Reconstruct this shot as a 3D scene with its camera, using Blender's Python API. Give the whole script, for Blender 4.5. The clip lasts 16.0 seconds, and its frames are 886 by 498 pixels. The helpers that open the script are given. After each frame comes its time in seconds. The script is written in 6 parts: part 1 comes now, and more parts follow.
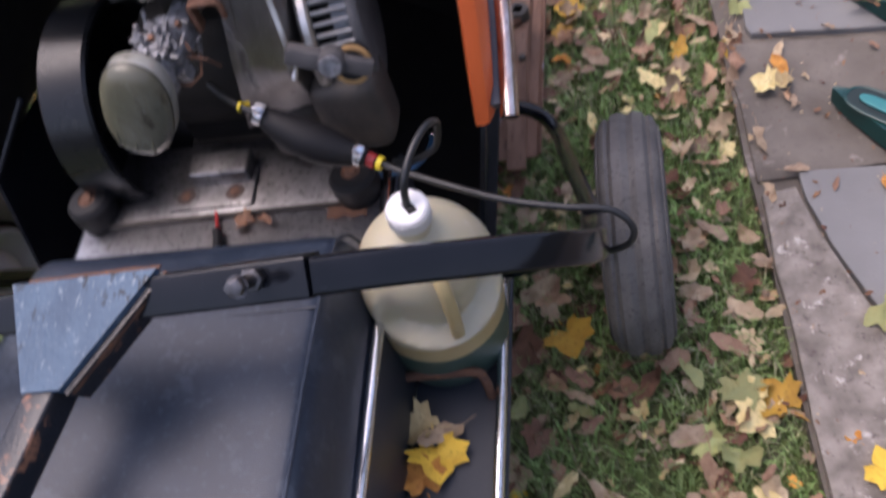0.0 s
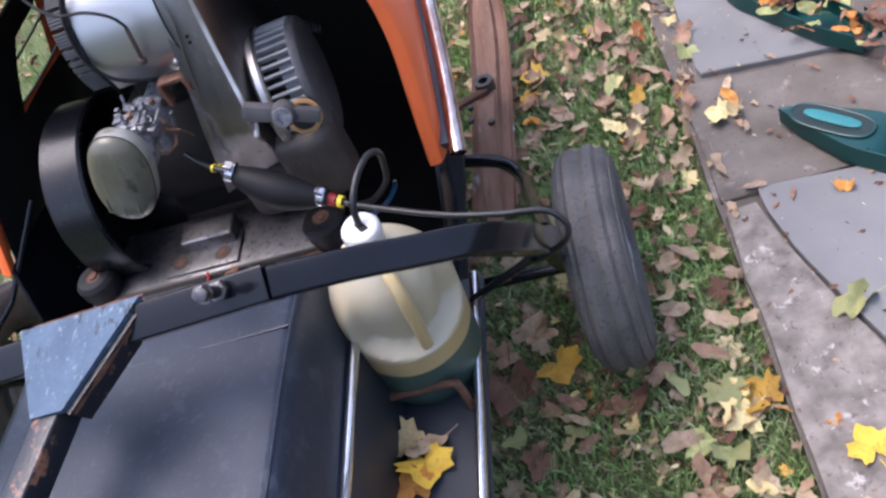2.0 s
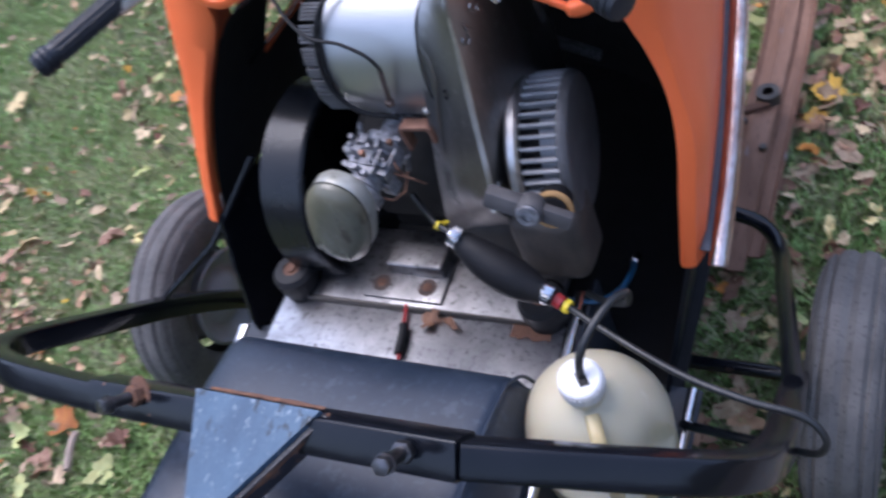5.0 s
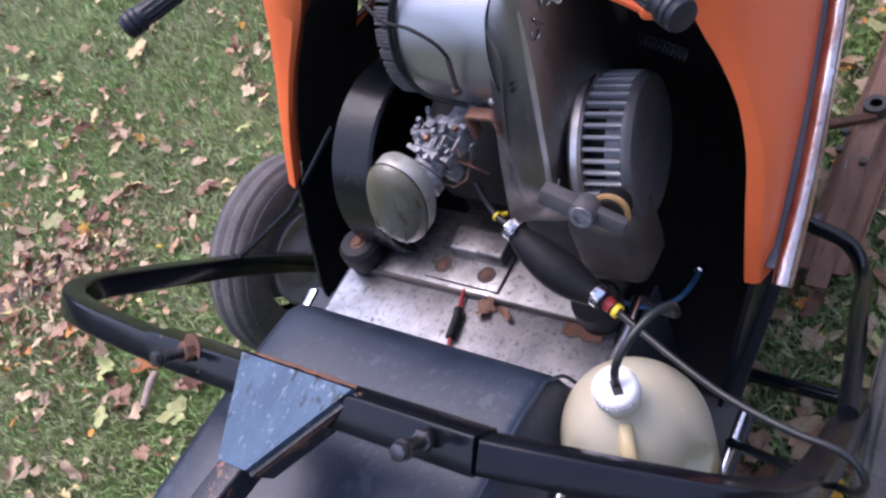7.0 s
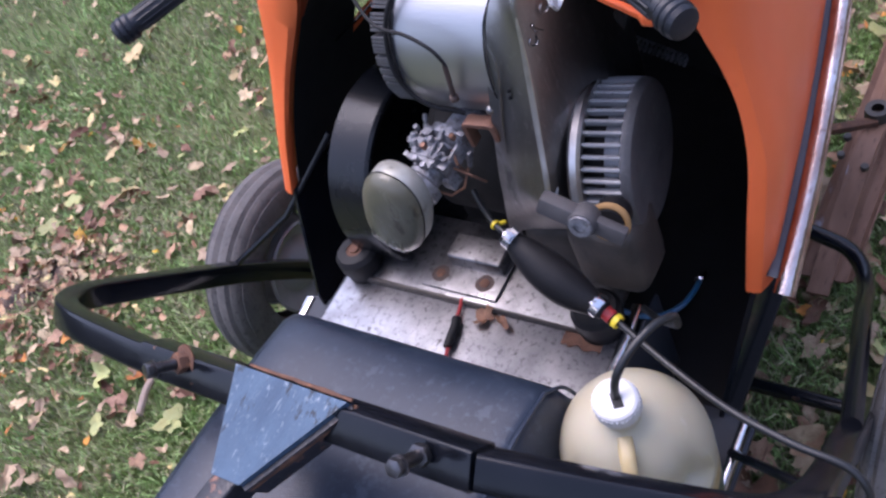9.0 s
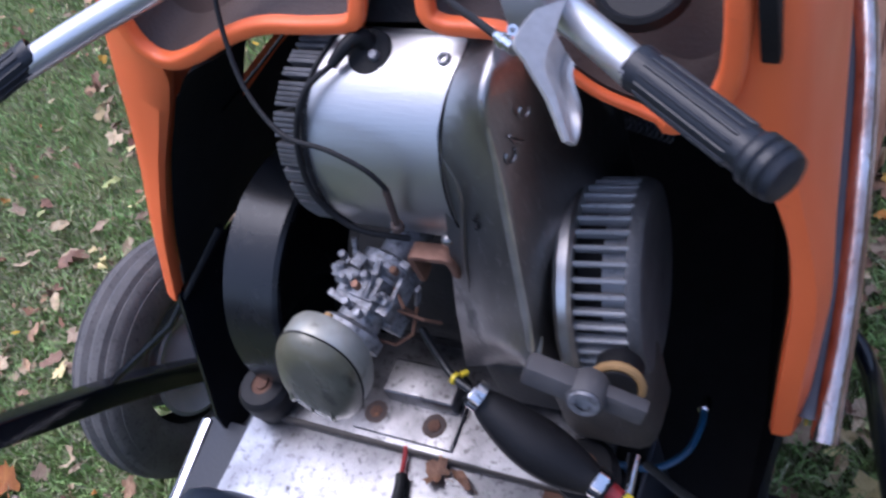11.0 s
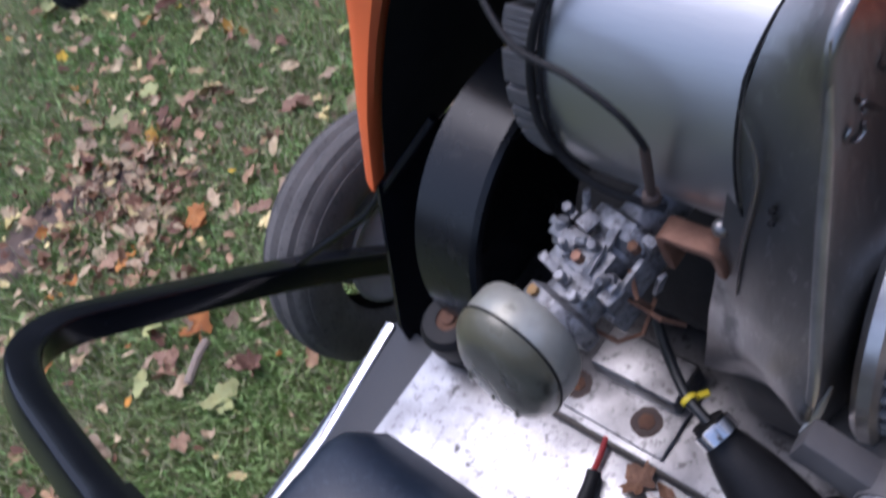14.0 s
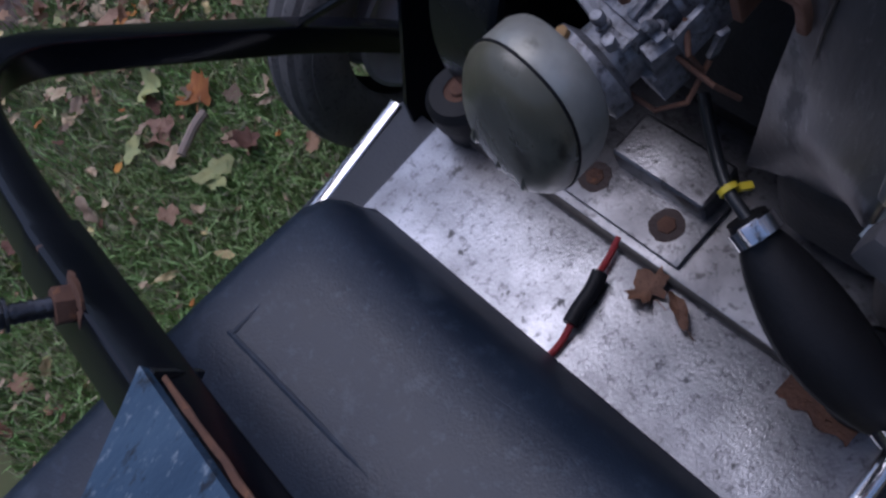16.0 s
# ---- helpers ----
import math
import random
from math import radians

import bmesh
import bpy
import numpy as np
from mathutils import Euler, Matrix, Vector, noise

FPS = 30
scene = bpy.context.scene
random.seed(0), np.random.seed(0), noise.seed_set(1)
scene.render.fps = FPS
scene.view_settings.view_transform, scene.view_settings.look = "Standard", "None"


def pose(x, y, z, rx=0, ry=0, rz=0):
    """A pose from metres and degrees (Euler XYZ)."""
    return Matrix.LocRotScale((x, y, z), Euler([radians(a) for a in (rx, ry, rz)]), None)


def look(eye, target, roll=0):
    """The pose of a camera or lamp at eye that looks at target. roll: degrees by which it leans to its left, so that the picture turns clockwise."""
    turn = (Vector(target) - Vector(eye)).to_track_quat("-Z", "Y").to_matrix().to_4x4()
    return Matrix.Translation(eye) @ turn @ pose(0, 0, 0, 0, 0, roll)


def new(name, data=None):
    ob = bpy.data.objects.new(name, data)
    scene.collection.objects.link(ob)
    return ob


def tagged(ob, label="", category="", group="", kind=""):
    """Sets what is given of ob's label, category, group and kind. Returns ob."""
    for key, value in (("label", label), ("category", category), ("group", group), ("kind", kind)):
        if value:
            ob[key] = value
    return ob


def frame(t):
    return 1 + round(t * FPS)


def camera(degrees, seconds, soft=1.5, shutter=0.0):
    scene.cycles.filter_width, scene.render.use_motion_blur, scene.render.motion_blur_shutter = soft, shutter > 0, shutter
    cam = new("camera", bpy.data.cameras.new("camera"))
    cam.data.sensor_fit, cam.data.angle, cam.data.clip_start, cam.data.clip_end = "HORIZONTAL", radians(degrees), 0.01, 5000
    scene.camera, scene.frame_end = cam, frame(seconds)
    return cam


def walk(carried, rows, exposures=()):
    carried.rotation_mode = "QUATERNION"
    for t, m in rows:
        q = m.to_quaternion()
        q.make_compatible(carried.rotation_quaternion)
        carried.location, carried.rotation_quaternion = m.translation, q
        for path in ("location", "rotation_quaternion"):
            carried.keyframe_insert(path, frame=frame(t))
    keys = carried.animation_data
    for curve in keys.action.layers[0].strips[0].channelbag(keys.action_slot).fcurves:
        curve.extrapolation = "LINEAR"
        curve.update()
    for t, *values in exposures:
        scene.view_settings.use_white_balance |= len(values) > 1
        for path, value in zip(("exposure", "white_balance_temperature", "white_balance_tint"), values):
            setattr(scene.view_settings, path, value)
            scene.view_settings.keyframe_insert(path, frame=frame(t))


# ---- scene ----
cam = camera(50.3, 16.0, soft=2.5, shutter=0.5)
PATH = [
    (0, (0.513, -0.686, 1.331), (0.289, -0.118, 0.539), -22.2),
    (0.5, (0.577, -0.77, 1.311), (0.328, -0.084, 0.628), -27.3),
    (1, (0.626, -0.833, 1.295), (0.366, -0.111, 0.654), -29.1),
    (1.5, (0.635, -0.838, 1.307), (0.373, -0.14, 0.64), -28.8),
    (2, (0.612, -0.836, 1.319), (0.364, -0.172, 0.614), -28.4),
    (2.5, (0.586, -0.811, 1.305), (0.344, -0.153, 0.592), -27.8),
    (3, (0.58, -0.688, 1.305), (0.312, -0.062, 0.572), -27.9),
    (3.5, (0.578, -0.614, 1.33), (0.317, -0.019, 0.57), -26.4),
    (4, (0.555, -0.575, 1.367), (0.334, -0.052, 0.544), -18.7),
    (4.5, (0.5, -0.557, 1.379), (0.223, -0.041, 0.569), -19.4),
    (5, (0.549, -0.514, 1.405), (-0.35, 0.467, -0.088), -29.0),
    (5.2, (0.566, -0.518, 1.426), (0.087, -0.059, 0.678), -30.1),
    (7.5, (0.595, -0.473, 1.397), (-0.492, 0.369, -0.056), -30.4),
    (8, (0.594, -0.473, 1.398), (-0.493, 0.373, -0.053), -30.3),
    (10.3, (0.522, -0.387, 1.343), (-0.003, 0.045, 0.611), -30.3),
    (10.5, (0.491, -0.341, 1.311), (-0.503, 0.56, -0.173), -29.0),
    (11, (0.397, -0.266, 1.304), (-0.488, 0.659, -0.232), -27.3),
    (11.5, (0.36, -0.234, 1.276), (-0.588, 0.659, -0.242), -27.5),
    (12, (0.347, -0.168, 1.241), (-0.763, 0.532, -0.269), -32.7),
    (12.5, (0.346, -0.163, 1.24), (-0.879, 0.393, -0.24), -35.0),
    (13, (0.33, -0.157, 1.227), (-0.89, 0.406, -0.254), -34.4),
    (13.5, (0.311, -0.152, 1.213), (-0.919, 0.424, -0.255), -33.6),
    (14, (0.283, -0.142, 1.189), (-0.914, 0.322, -0.345), -36.5),
    (14.5, (0.256, -0.131, 1.113), (-0.892, 0.157, -0.5), -40.7),
    (15, (0.254, -0.13, 1.098), (-0.869, 0.099, -0.54), -41.4),
    (15.5, (0.253, -0.146, 1.095), (-0.827, 0.06, -0.575), -39.6),
    (16, (0.254, -0.152, 1.095), (-0.793, 0.011, -0.601), -40.0),
]
walk(cam, [(t, look(eye, target, roll)) for t, eye, target, roll in PATH],
     [(0.0, 0.92, 6650, 26), (0.5, 1.2, 6500, 23), (1.0, 1.25, 6450, 22), (2.0, 1.35, 6200, 22), (3.0, 1.4, 5900, 20), (3.7, 1.3, 5850, 22), (4.5, 0.9, 5650, 18), (5.0, 1.1, 5700, 20), (7.5, 1.2, 6100, 30), (8.2, 1.2, 6100, 30), (11.0, 0.86, 5600, 23), (12.0, 0.76, 5850, 23), (12.5, 0.68, 6000, 24), (13.0, 0.67, 5950, 24), (13.5, 0.68, 5950, 24), (14.0, 0.58, 5800, 22), (14.5, 0.20, 5450, 22), (15.0, -0.12, 5300, 22), (15.5, -0.36, 5350, 22), (16.0, -0.6, 5450, 23)])

# ==== light
world = bpy.data.worlds.new("sky")
scene.world = world
world.use_nodes = True
wn = world.node_tree.nodes
wl = world.node_tree.links
wn.clear()
sky = wn.new("ShaderNodeTexSky")
sky.sky_type = "NISHITA"
sky.sun_disc = False
sky.sun_elevation = radians(70)
sky.sun_rotation = radians(-76)
sky.air_density, sky.dust_density, sky.ozone_density = 1.4, 3.0, 1.0
wash = wn.new("ShaderNodeHueSaturation")
wash.inputs["Saturation"].default_value = 0.9
bg = wn.new("ShaderNodeBackground")
bg.inputs["Strength"].default_value = 0.15
wo = wn.new("ShaderNodeOutputWorld")
wl.new(sky.outputs[0], wash.inputs["Color"])
wl.new(wash.outputs[0], bg.inputs["Color"])
wl.new(bg.outputs[0], wo.inputs["Surface"])
sun = new("sun", bpy.data.lights.new("sun", "SUN"))
sun.data.energy, sun.data.angle, sun.data.color = 1.0, radians(40), (1.0, 0.97, 0.94)
sun.matrix_world = look((-0.6, 0.15, 1.7), (0, 0, 0))


# plain walls added far outside the view, to block low sky and deepen darks
def add_sky_blockers():
    m = bpy.data.materials.new("dull_sky_blocker")
    m.use_nodes = True
    nd, lk = m.node_tree.nodes, m.node_tree.links
    tx, rp = nd.new("ShaderNodeTexNoise"), nd.new("ShaderNodeValToRGB")
    tx.inputs["Scale"].default_value, tx.inputs["Detail"].default_value = 2.0, 6
    rp.color_ramp.elements[0].color, rp.color_ramp.elements[1].color = (0.05, 0.06, 0.035, 1), (0.16, 0.14, 0.10, 1)
    lk.new(tx.outputs[0], rp.inputs[0])
    lk.new(rp.outputs[0], nd["Principled BSDF"].inputs["Base Color"])
    nd["Principled BSDF"].inputs["Roughness"].default_value = 0.9
    for name, lo, hi in (("sky_blocker_west", (-9.2, -6, -0.1), (-9, 9, 3.0)), ("sky_blocker_east", (6, -6, -0.1), (6.2, 9, 3.0)), ("sky_blocker_north", (-9.2, 9, -0.1), (6.2, 9.2, 3.0)), ("sky_blocker_south", (-9.2, -6.2, -0.1), (6.2, -6, 2.2))):
        me = bpy.data.meshes.new(name)
        v = [(x, y, z) for x in (lo[0], hi[0]) for y in (lo[1], hi[1]) for z in (lo[2], hi[2])]
        me.from_pydata(v, [], [(0, 1, 3, 2), (4, 6, 7, 5), (0, 4, 5, 1), (2, 3, 7, 6), (1, 5, 7, 3), (0, 2, 6, 4)])
        me.materials.append(m)
        tagged(new(name, me), "plain dull unseen wall, added to block low sky", "wall", kind="structure")


add_sky_blockers()


# ==== materials
def mat(name, col, rough=0.5, metal=0.0, col2=None, scale=30.0, amount=0.5, bump=0.15, fine=300.0, rough2=None,
        spots=None, spot_scale=12.0, spot_cut=0.62, coat=0.0, rnd=0.0, island=False, stretch=(1, 1, 1), trans=0.0, spec=0.5, speck=None, speck_scale=240.0, speck_cut=0.56, speck_mix=0.7, glow_in=0.0):
    m = bpy.data.materials.new(name)
    m.use_nodes = True
    n, l = m.node_tree.nodes, m.node_tree.links
    b = n["Principled BSDF"]
    tc = n.new("ShaderNodeTexCoord")
    mp = n.new("ShaderNodeMapping")
    mp.inputs["Scale"].default_value = stretch
    l.new(tc.outputs["Object"], mp.inputs["Vector"])
    big, small = n.new("ShaderNodeTexNoise"), n.new("ShaderNodeTexNoise")
    big.inputs["Scale"].default_value, big.inputs["Detail"].default_value = scale, 5
    small.inputs["Scale"].default_value, small.inputs["Detail"].default_value = fine, 3
    for t in (big, small):
        l.new(mp.outputs[0], t.inputs["Vector"])
    mix = n.new("ShaderNodeMix")
    mix.data_type = "RGBA"
    c2 = col2 or tuple(c * 0.6 for c in col)
    mix.inputs[6].default_value, mix.inputs[7].default_value = (*col, 1), (*c2, 1)
    ramp = n.new("ShaderNodeMapRange")
    ramp.inputs[1].default_value, ramp.inputs[2].default_value = 0.5 - 0.25, 0.5 + 0.25
    ramp.inputs[4].default_value = amount
    l.new(big.outputs[0], ramp.inputs[0])
    l.new(ramp.outputs[0], mix.inputs[0])
    out = mix.outputs[2]
    if spots:
        sp = n.new("ShaderNodeTexNoise")
        sp.inputs["Scale"].default_value, sp.inputs["Detail"].default_value, sp.inputs["Roughness"].default_value = spot_scale, 8, 0.65
        l.new(mp.outputs[0], sp.inputs["Vector"])
        cut = n.new("ShaderNodeMapRange")
        cut.inputs[1].default_value, cut.inputs[2].default_value = spot_cut, spot_cut + 0.06
        l.new(sp.outputs[0], cut.inputs[0])
        mix2 = n.new("ShaderNodeMix")
        mix2.data_type = "RGBA"
        mix2.inputs[7].default_value = (*spots, 1)
        l.new(cut.outputs[0], mix2.inputs[0])
        l.new(out, mix2.inputs[6])
        out = mix2.outputs[2]
        if metal > 0:
            inv = n.new("ShaderNodeMapRange")
            inv.inputs[3].default_value, inv.inputs[4].default_value = metal, 0.0
            l.new(cut.outputs[0], inv.inputs[0])
            l.new(inv.outputs[0], b.inputs["Metallic"])
    if speck:
        sk = n.new("ShaderNodeTexNoise")
        sk.inputs["Scale"].default_value, sk.inputs["Detail"].default_value, sk.inputs["Roughness"].default_value = speck_scale, 4, 0.7
        l.new(mp.outputs[0], sk.inputs["Vector"])
        kc = n.new("ShaderNodeMapRange")
        kc.inputs[1].default_value, kc.inputs[2].default_value, kc.inputs[4].default_value = speck_cut, speck_cut + 0.12, speck_mix
        l.new(sk.outputs[0], kc.inputs[0])
        mix3 = n.new("ShaderNodeMix")
        mix3.data_type = "RGBA"
        mix3.inputs[7].default_value = (*speck, 1)
        l.new(kc.outputs[0], mix3.inputs[0])
        l.new(out, mix3.inputs[6])
        out = mix3.outputs[2]
    if rnd:
        src = n.new("ShaderNodeNewGeometry").outputs["Random Per Island"] if island else n.new("ShaderNodeObjectInfo").outputs["Random"]
        hs = n.new("ShaderNodeHueSaturation")
        for k, (inp, lo, hi) in enumerate((("Value", 1 - rnd, 1 + rnd), ("Hue", 0.5 - 0.03 * rnd, 0.5 + 0.03 * rnd))):
            r = n.new("ShaderNodeMapRange")
            r.inputs[3].default_value, r.inputs[4].default_value = lo, hi
            l.new(src, r.inputs[0])
            l.new(r.outputs[0], hs.inputs[inp])
        l.new(out, hs.inputs["Color"])
        out = hs.outputs[0]
    l.new(out, b.inputs["Base Color"])
    if not (spots and metal > 0):
        b.inputs["Metallic"].default_value = metal
    rr = n.new("ShaderNodeMapRange")
    rr.inputs[3].default_value, rr.inputs[4].default_value = rough, min(1, rough2 if rough2 is not None else rough * 1.35)
    l.new(big.outputs[0], rr.inputs[0])
    l.new(rr.outputs[0], b.inputs["Roughness"])
    b.inputs["Coat Weight"].default_value = coat
    b.inputs["Specular IOR Level"].default_value = spec
    if glow_in:
        b.inputs["Subsurface Weight"].default_value = glow_in
        b.inputs["Subsurface Radius"].default_value = (1.0, 0.75, 0.4)
        b.inputs["Subsurface Scale"].default_value = 0.02
    if trans:
        b.inputs["Transmission Weight"].default_value = trans
    if bump:
        bp = n.new("ShaderNodeBump")
        bp.inputs["Strength"].default_value, bp.inputs["Distance"].default_value = bump, 0.002
        l.new(small.outputs[0], bp.inputs["Height"])
        l.new(bp.outputs[0], b.inputs["Normal"])
    return m


M_ORANGE = mat("orange_fibreglass", (0.92, 0.178, 0.05), 0.32, col2=(0.82, 0.145, 0.04), scale=8, amount=0.8, bump=0.05, fine=900, rough2=0.5, spots=(0.85, 0.30, 0.15), spot_scale=9, spot_cut=0.72, speck=(0.62, 0.115, 0.04), speck_scale=60, speck_cut=0.64, speck_mix=0.4)
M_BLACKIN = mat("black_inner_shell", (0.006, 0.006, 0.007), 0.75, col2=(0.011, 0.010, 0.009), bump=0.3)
M_BLACK = mat("black_painted_steel", (0.004, 0.005, 0.007), 0.10, col2=(0.008, 0.009, 0.013), scale=16, amount=1.0, bump=0.06, fine=140, spots=(0.15, 0.075, 0.045), spot_scale=40, spot_cut=0.69, rough2=0.26, speck=(0.035, 0.04, 0.048), speck_scale=110, speck_cut=0.66, speck_mix=0.6, spec=0.32)
M_RUBBER = mat("black_rubber", (0.007, 0.007, 0.008), 0.48, col2=(0.017, 0.017, 0.019), scale=40, bump=0.2, spec=0.26)
M_HOSE = mat("rubber_hose", (0.010, 0.011, 0.012), 0.34, col2=(0.022, 0.024, 0.025), scale=20, bump=0.1)
M_TYRE = mat("weathered_tyre", (0.072, 0.07, 0.069), 0.85, col2=(0.15, 0.142, 0.135), scale=18, amount=1.0, bump=0.4, fine=180, speck=(0.03, 0.03, 0.03), speck_scale=160, speck_cut=0.55)
# black vinyl with scuffs; bluish base and pale specks also hold sky sheen
M_VINYL = mat("black_vinyl_sky_sheen", (0.010, 0.0165, 0.029), 0.28, col2=(0.020, 0.030, 0.049), scale=14, amount=1.0, bump=0.18, fine=600, rough2=0.5, spots=(0.036, 0.047, 0.066), spot_scale=20, spot_cut=0.585, speck=(0.05, 0.066, 0.092), speck_scale=120, speck_cut=0.55, speck_mix=0.45, spec=0.44)
M_ALU = mat("scuffed_aluminium", (0.62, 0.62, 0.635), 0.24, 1.0, col2=(0.20, 0.20, 0.21), scale=17, amount=1.0, bump=0.16, fine=380, rough2=0.52, spots=(0.10, 0.095, 0.095), spot_scale=40, spot_cut=0.60, stretch=(1.2, 1.0, 1), speck=(0.11, 0.105, 0.11), speck_scale=130, speck_cut=0.53, speck_mix=0.65)
M_ALUDARK = mat("oily_cast_aluminium", (0.36, 0.355, 0.36), 0.3, 0.95, col2=(0.11, 0.107, 0.11), scale=26, amount=1.0, bump=0.2, fine=350, rough2=0.55, speck=(0.05, 0.047, 0.045), speck_scale=120, speck_cut=0.54)
M_CAST = mat("cast_aluminium_shroud", (0.38, 0.365, 0.355), 0.28, 1.0, col2=(0.13, 0.122, 0.117), scale=11, amount=1.0, bump=0.14, fine=240, rough2=0.5, spots=(0.05, 0.045, 0.042), spot_scale=9, spot_cut=0.58, stretch=(1.3, 1.3, 0.45), speck=(0.50, 0.48, 0.465), speck_scale=150, speck_cut=0.57, speck_mix=0.4)
M_SILVER = mat("brushed_silver_cover", (0.54, 0.545, 0.55), 0.36, 1.0, col2=(0.42, 0.425, 0.43), scale=9, amount=1.0, bump=0.08, fine=500, rough2=0.46, stretch=(0.12, 1, 1), speck=(0.33, 0.33, 0.33), speck_scale=60, speck_cut=0.62, speck_mix=0.4)
M_FAN = mat("grey_fan_housing", (0.33, 0.33, 0.335), 0.45, 0.25, col2=(0.20, 0.20, 0.205), scale=22, amount=1.0, bump=0.3, speck=(0.10, 0.10, 0.10), speck_scale=150, speck_mix=0.5)
M_CHROME = mat("worn_chrome_trim", (0.75, 0.75, 0.76), 0.14, 1.0, col2=(0.55, 0.55, 0.56), scale=24, bump=0.12, fine=200, spots=(0.25, 0.16, 0.11), spot_scale=30, spot_cut=0.68)
M_PIPE = mat("rusty_chrome_pipe", (0.74, 0.66, 0.63), 0.2, 1.0, col2=(0.30, 0.16, 0.115), scale=40, amount=1.0, bump=0.25, fine=220, stretch=(1, 0.5, 0.5), speck=(0.20, 0.10, 0.07), speck_scale=130, speck_cut=0.58)
M_RUST = mat("rusty_steel", (0.16, 0.075, 0.04), 0.8, 0.0, col2=(0.075, 0.04, 0.03), scale=60, amount=1.0, bump=0.6, fine=260, speck=(0.28, 0.12, 0.05), speck_scale=130, speck_cut=0.58)
M_SKI = mat("weathered_rusty_ski", (0.25, 0.135, 0.085), 0.62, 0.0, col2=(0.12, 0.055, 0.03), scale=14, amount=1.0, bump=0.4, spots=(0.34, 0.36, 0.41), spot_scale=7, spot_cut=0.545, stretch=(2.4, 0.5, 1), speck=(0.07, 0.03, 0.018), speck_scale=60, speck_cut=0.56)
M_FILTER = mat("yellowed_plastic", (0.155, 0.15, 0.108), 0.16, col2=(0.075, 0.07, 0.045), scale=20, amount=1.0, bump=0.08, fine=160, rough2=0.42, spots=(0.04, 0.034, 0.021), spot_scale=18, spot_cut=0.58, stretch=(1.5, 1.5, 0.6), speck=(0.26, 0.26, 0.23), speck_scale=70, speck_cut=0.60, speck_mix=0.5)
M_BAND = mat("oily_pale_band", (0.50, 0.50, 0.45), 0.26, 0.35, col2=(0.19, 0.185, 0.15), scale=30, amount=1.0, bump=0.12, rough2=0.5, speck=(0.09, 0.085, 0.065), speck_scale=60, speck_cut=0.60, speck_mix=0.6, stretch=(1, 1, 0.6))
M_POLISHED = mat("polished_worn_edge", (0.74, 0.70, 0.66), 0.32, 1.0, col2=(0.42, 0.39, 0.36), scale=40, amount=1.0, bump=0.05)
M_JUG = mat("translucent_jug_plastic", (0.60, 0.56, 0.42), 0.3, col2=(0.52, 0.46, 0.31), scale=9, amount=0.9, bump=0.06, fine=150, glow_in=0.3, spots=(0.66, 0.63, 0.53), spot_scale=9, spot_cut=0.58, trans=0.18)
M_JUGAMBER = mat("jug_plastic_with_amber_oil", (0.50, 0.41, 0.22), 0.3, col2=(0.43, 0.33, 0.16), scale=11, amount=0.9, bump=0.06, fine=150, glow_in=0.25)
M_JUGOIL = mat("jug_plastic_with_green_liquid", (0.05, 0.10, 0.085), 0.34, col2=(0.035, 0.075, 0.065), scale=9, amount=0.7, bump=0.05)
M_CAP = mat("white_plastic", (0.72, 0.72, 0.73), 0.45, col2=(0.6, 0.6, 0.6), scale=60, bump=0.1)
M_GUSSET = mat("pale_blue_flaked_paint", (0.034, 0.066, 0.110), 0.36, col2=(0.070, 0.120, 0.178), scale=22, amount=1.0, bump=0.4, fine=160, spots=(0.020, 0.028, 0.038), spot_scale=48, spot_cut=0.57, stretch=(1.5, 0.7, 1), speck=(0.30, 0.35, 0.385), speck_scale=120, speck_cut=0.575, speck_mix=0.6, spec=0.3)
M_BOLT = mat("dark_bolt_steel", (0.16, 0.155, 0.16), 0.22, 0.9, col2=(0.05, 0.046, 0.045), scale=90, amount=1.0, bump=0.4, rough2=0.4)
M_STEM = mat("chipped_black_bar", (0.014, 0.016, 0.022), 0.28, col2=(0.008, 0.008, 0.010), scale=30, bump=0.3, spots=(0.26, 0.12, 0.07), spot_scale=26, spot_cut=0.57)
M_TEAL = mat("teal_plastic", (0.0, 0.05, 0.047), 0.30, col2=(0.0, 0.03, 0.029), scale=8, bump=0.06)
M_DASH = mat("brown_dash_panel", (0.055, 0.035, 0.028), 0.6, col2=(0.085, 0.055, 0.045), scale=16, bump=0.4)
M_GRIP = mat("black_grip_rubber", (0.008, 0.010, 0.015), 0.36, col2=(0.016, 0.018, 0.024), scale=50, bump=0.15, spec=0.4)
M_BRASS = mat("tan_fibre_ring", (0.36, 0.21, 0.08), 0.6, col2=(0.22, 0.13, 0.05), scale=50, bump=0.2)
M_COPPER = mat("rusty_copper_bracket", (0.29, 0.155, 0.105), 0.5, 0.6, col2=(0.17, 0.085, 0.055), scale=40, amount=1.0, bump=0.3)
M_RED = mat("red_wire", (0.34, 0.025, 0.025), 0.4, bump=0)
M_YELLOW = mat("yellow_tie", (0.75, 0.58, 0.03), 0.45, bump=0)
M_BLUE = mat("dark_blue_hose", (0.018, 0.075, 0.15), 0.3, bump=0)
M_ZINC = mat("dull_zinc", (0.36, 0.365, 0.39), 0.45, 0.6, col2=(0.13, 0.13, 0.14), scale=90, amount=1.0, bump=0.5, speck=(0.035, 0.03, 0.03), speck_scale=170, speck_cut=0.52)
M_RIM = mat("grey_painted_rim", (0.33, 0.34, 0.36), 0.5, col2=(0.22, 0.225, 0.24), scale=30, bump=0.2)


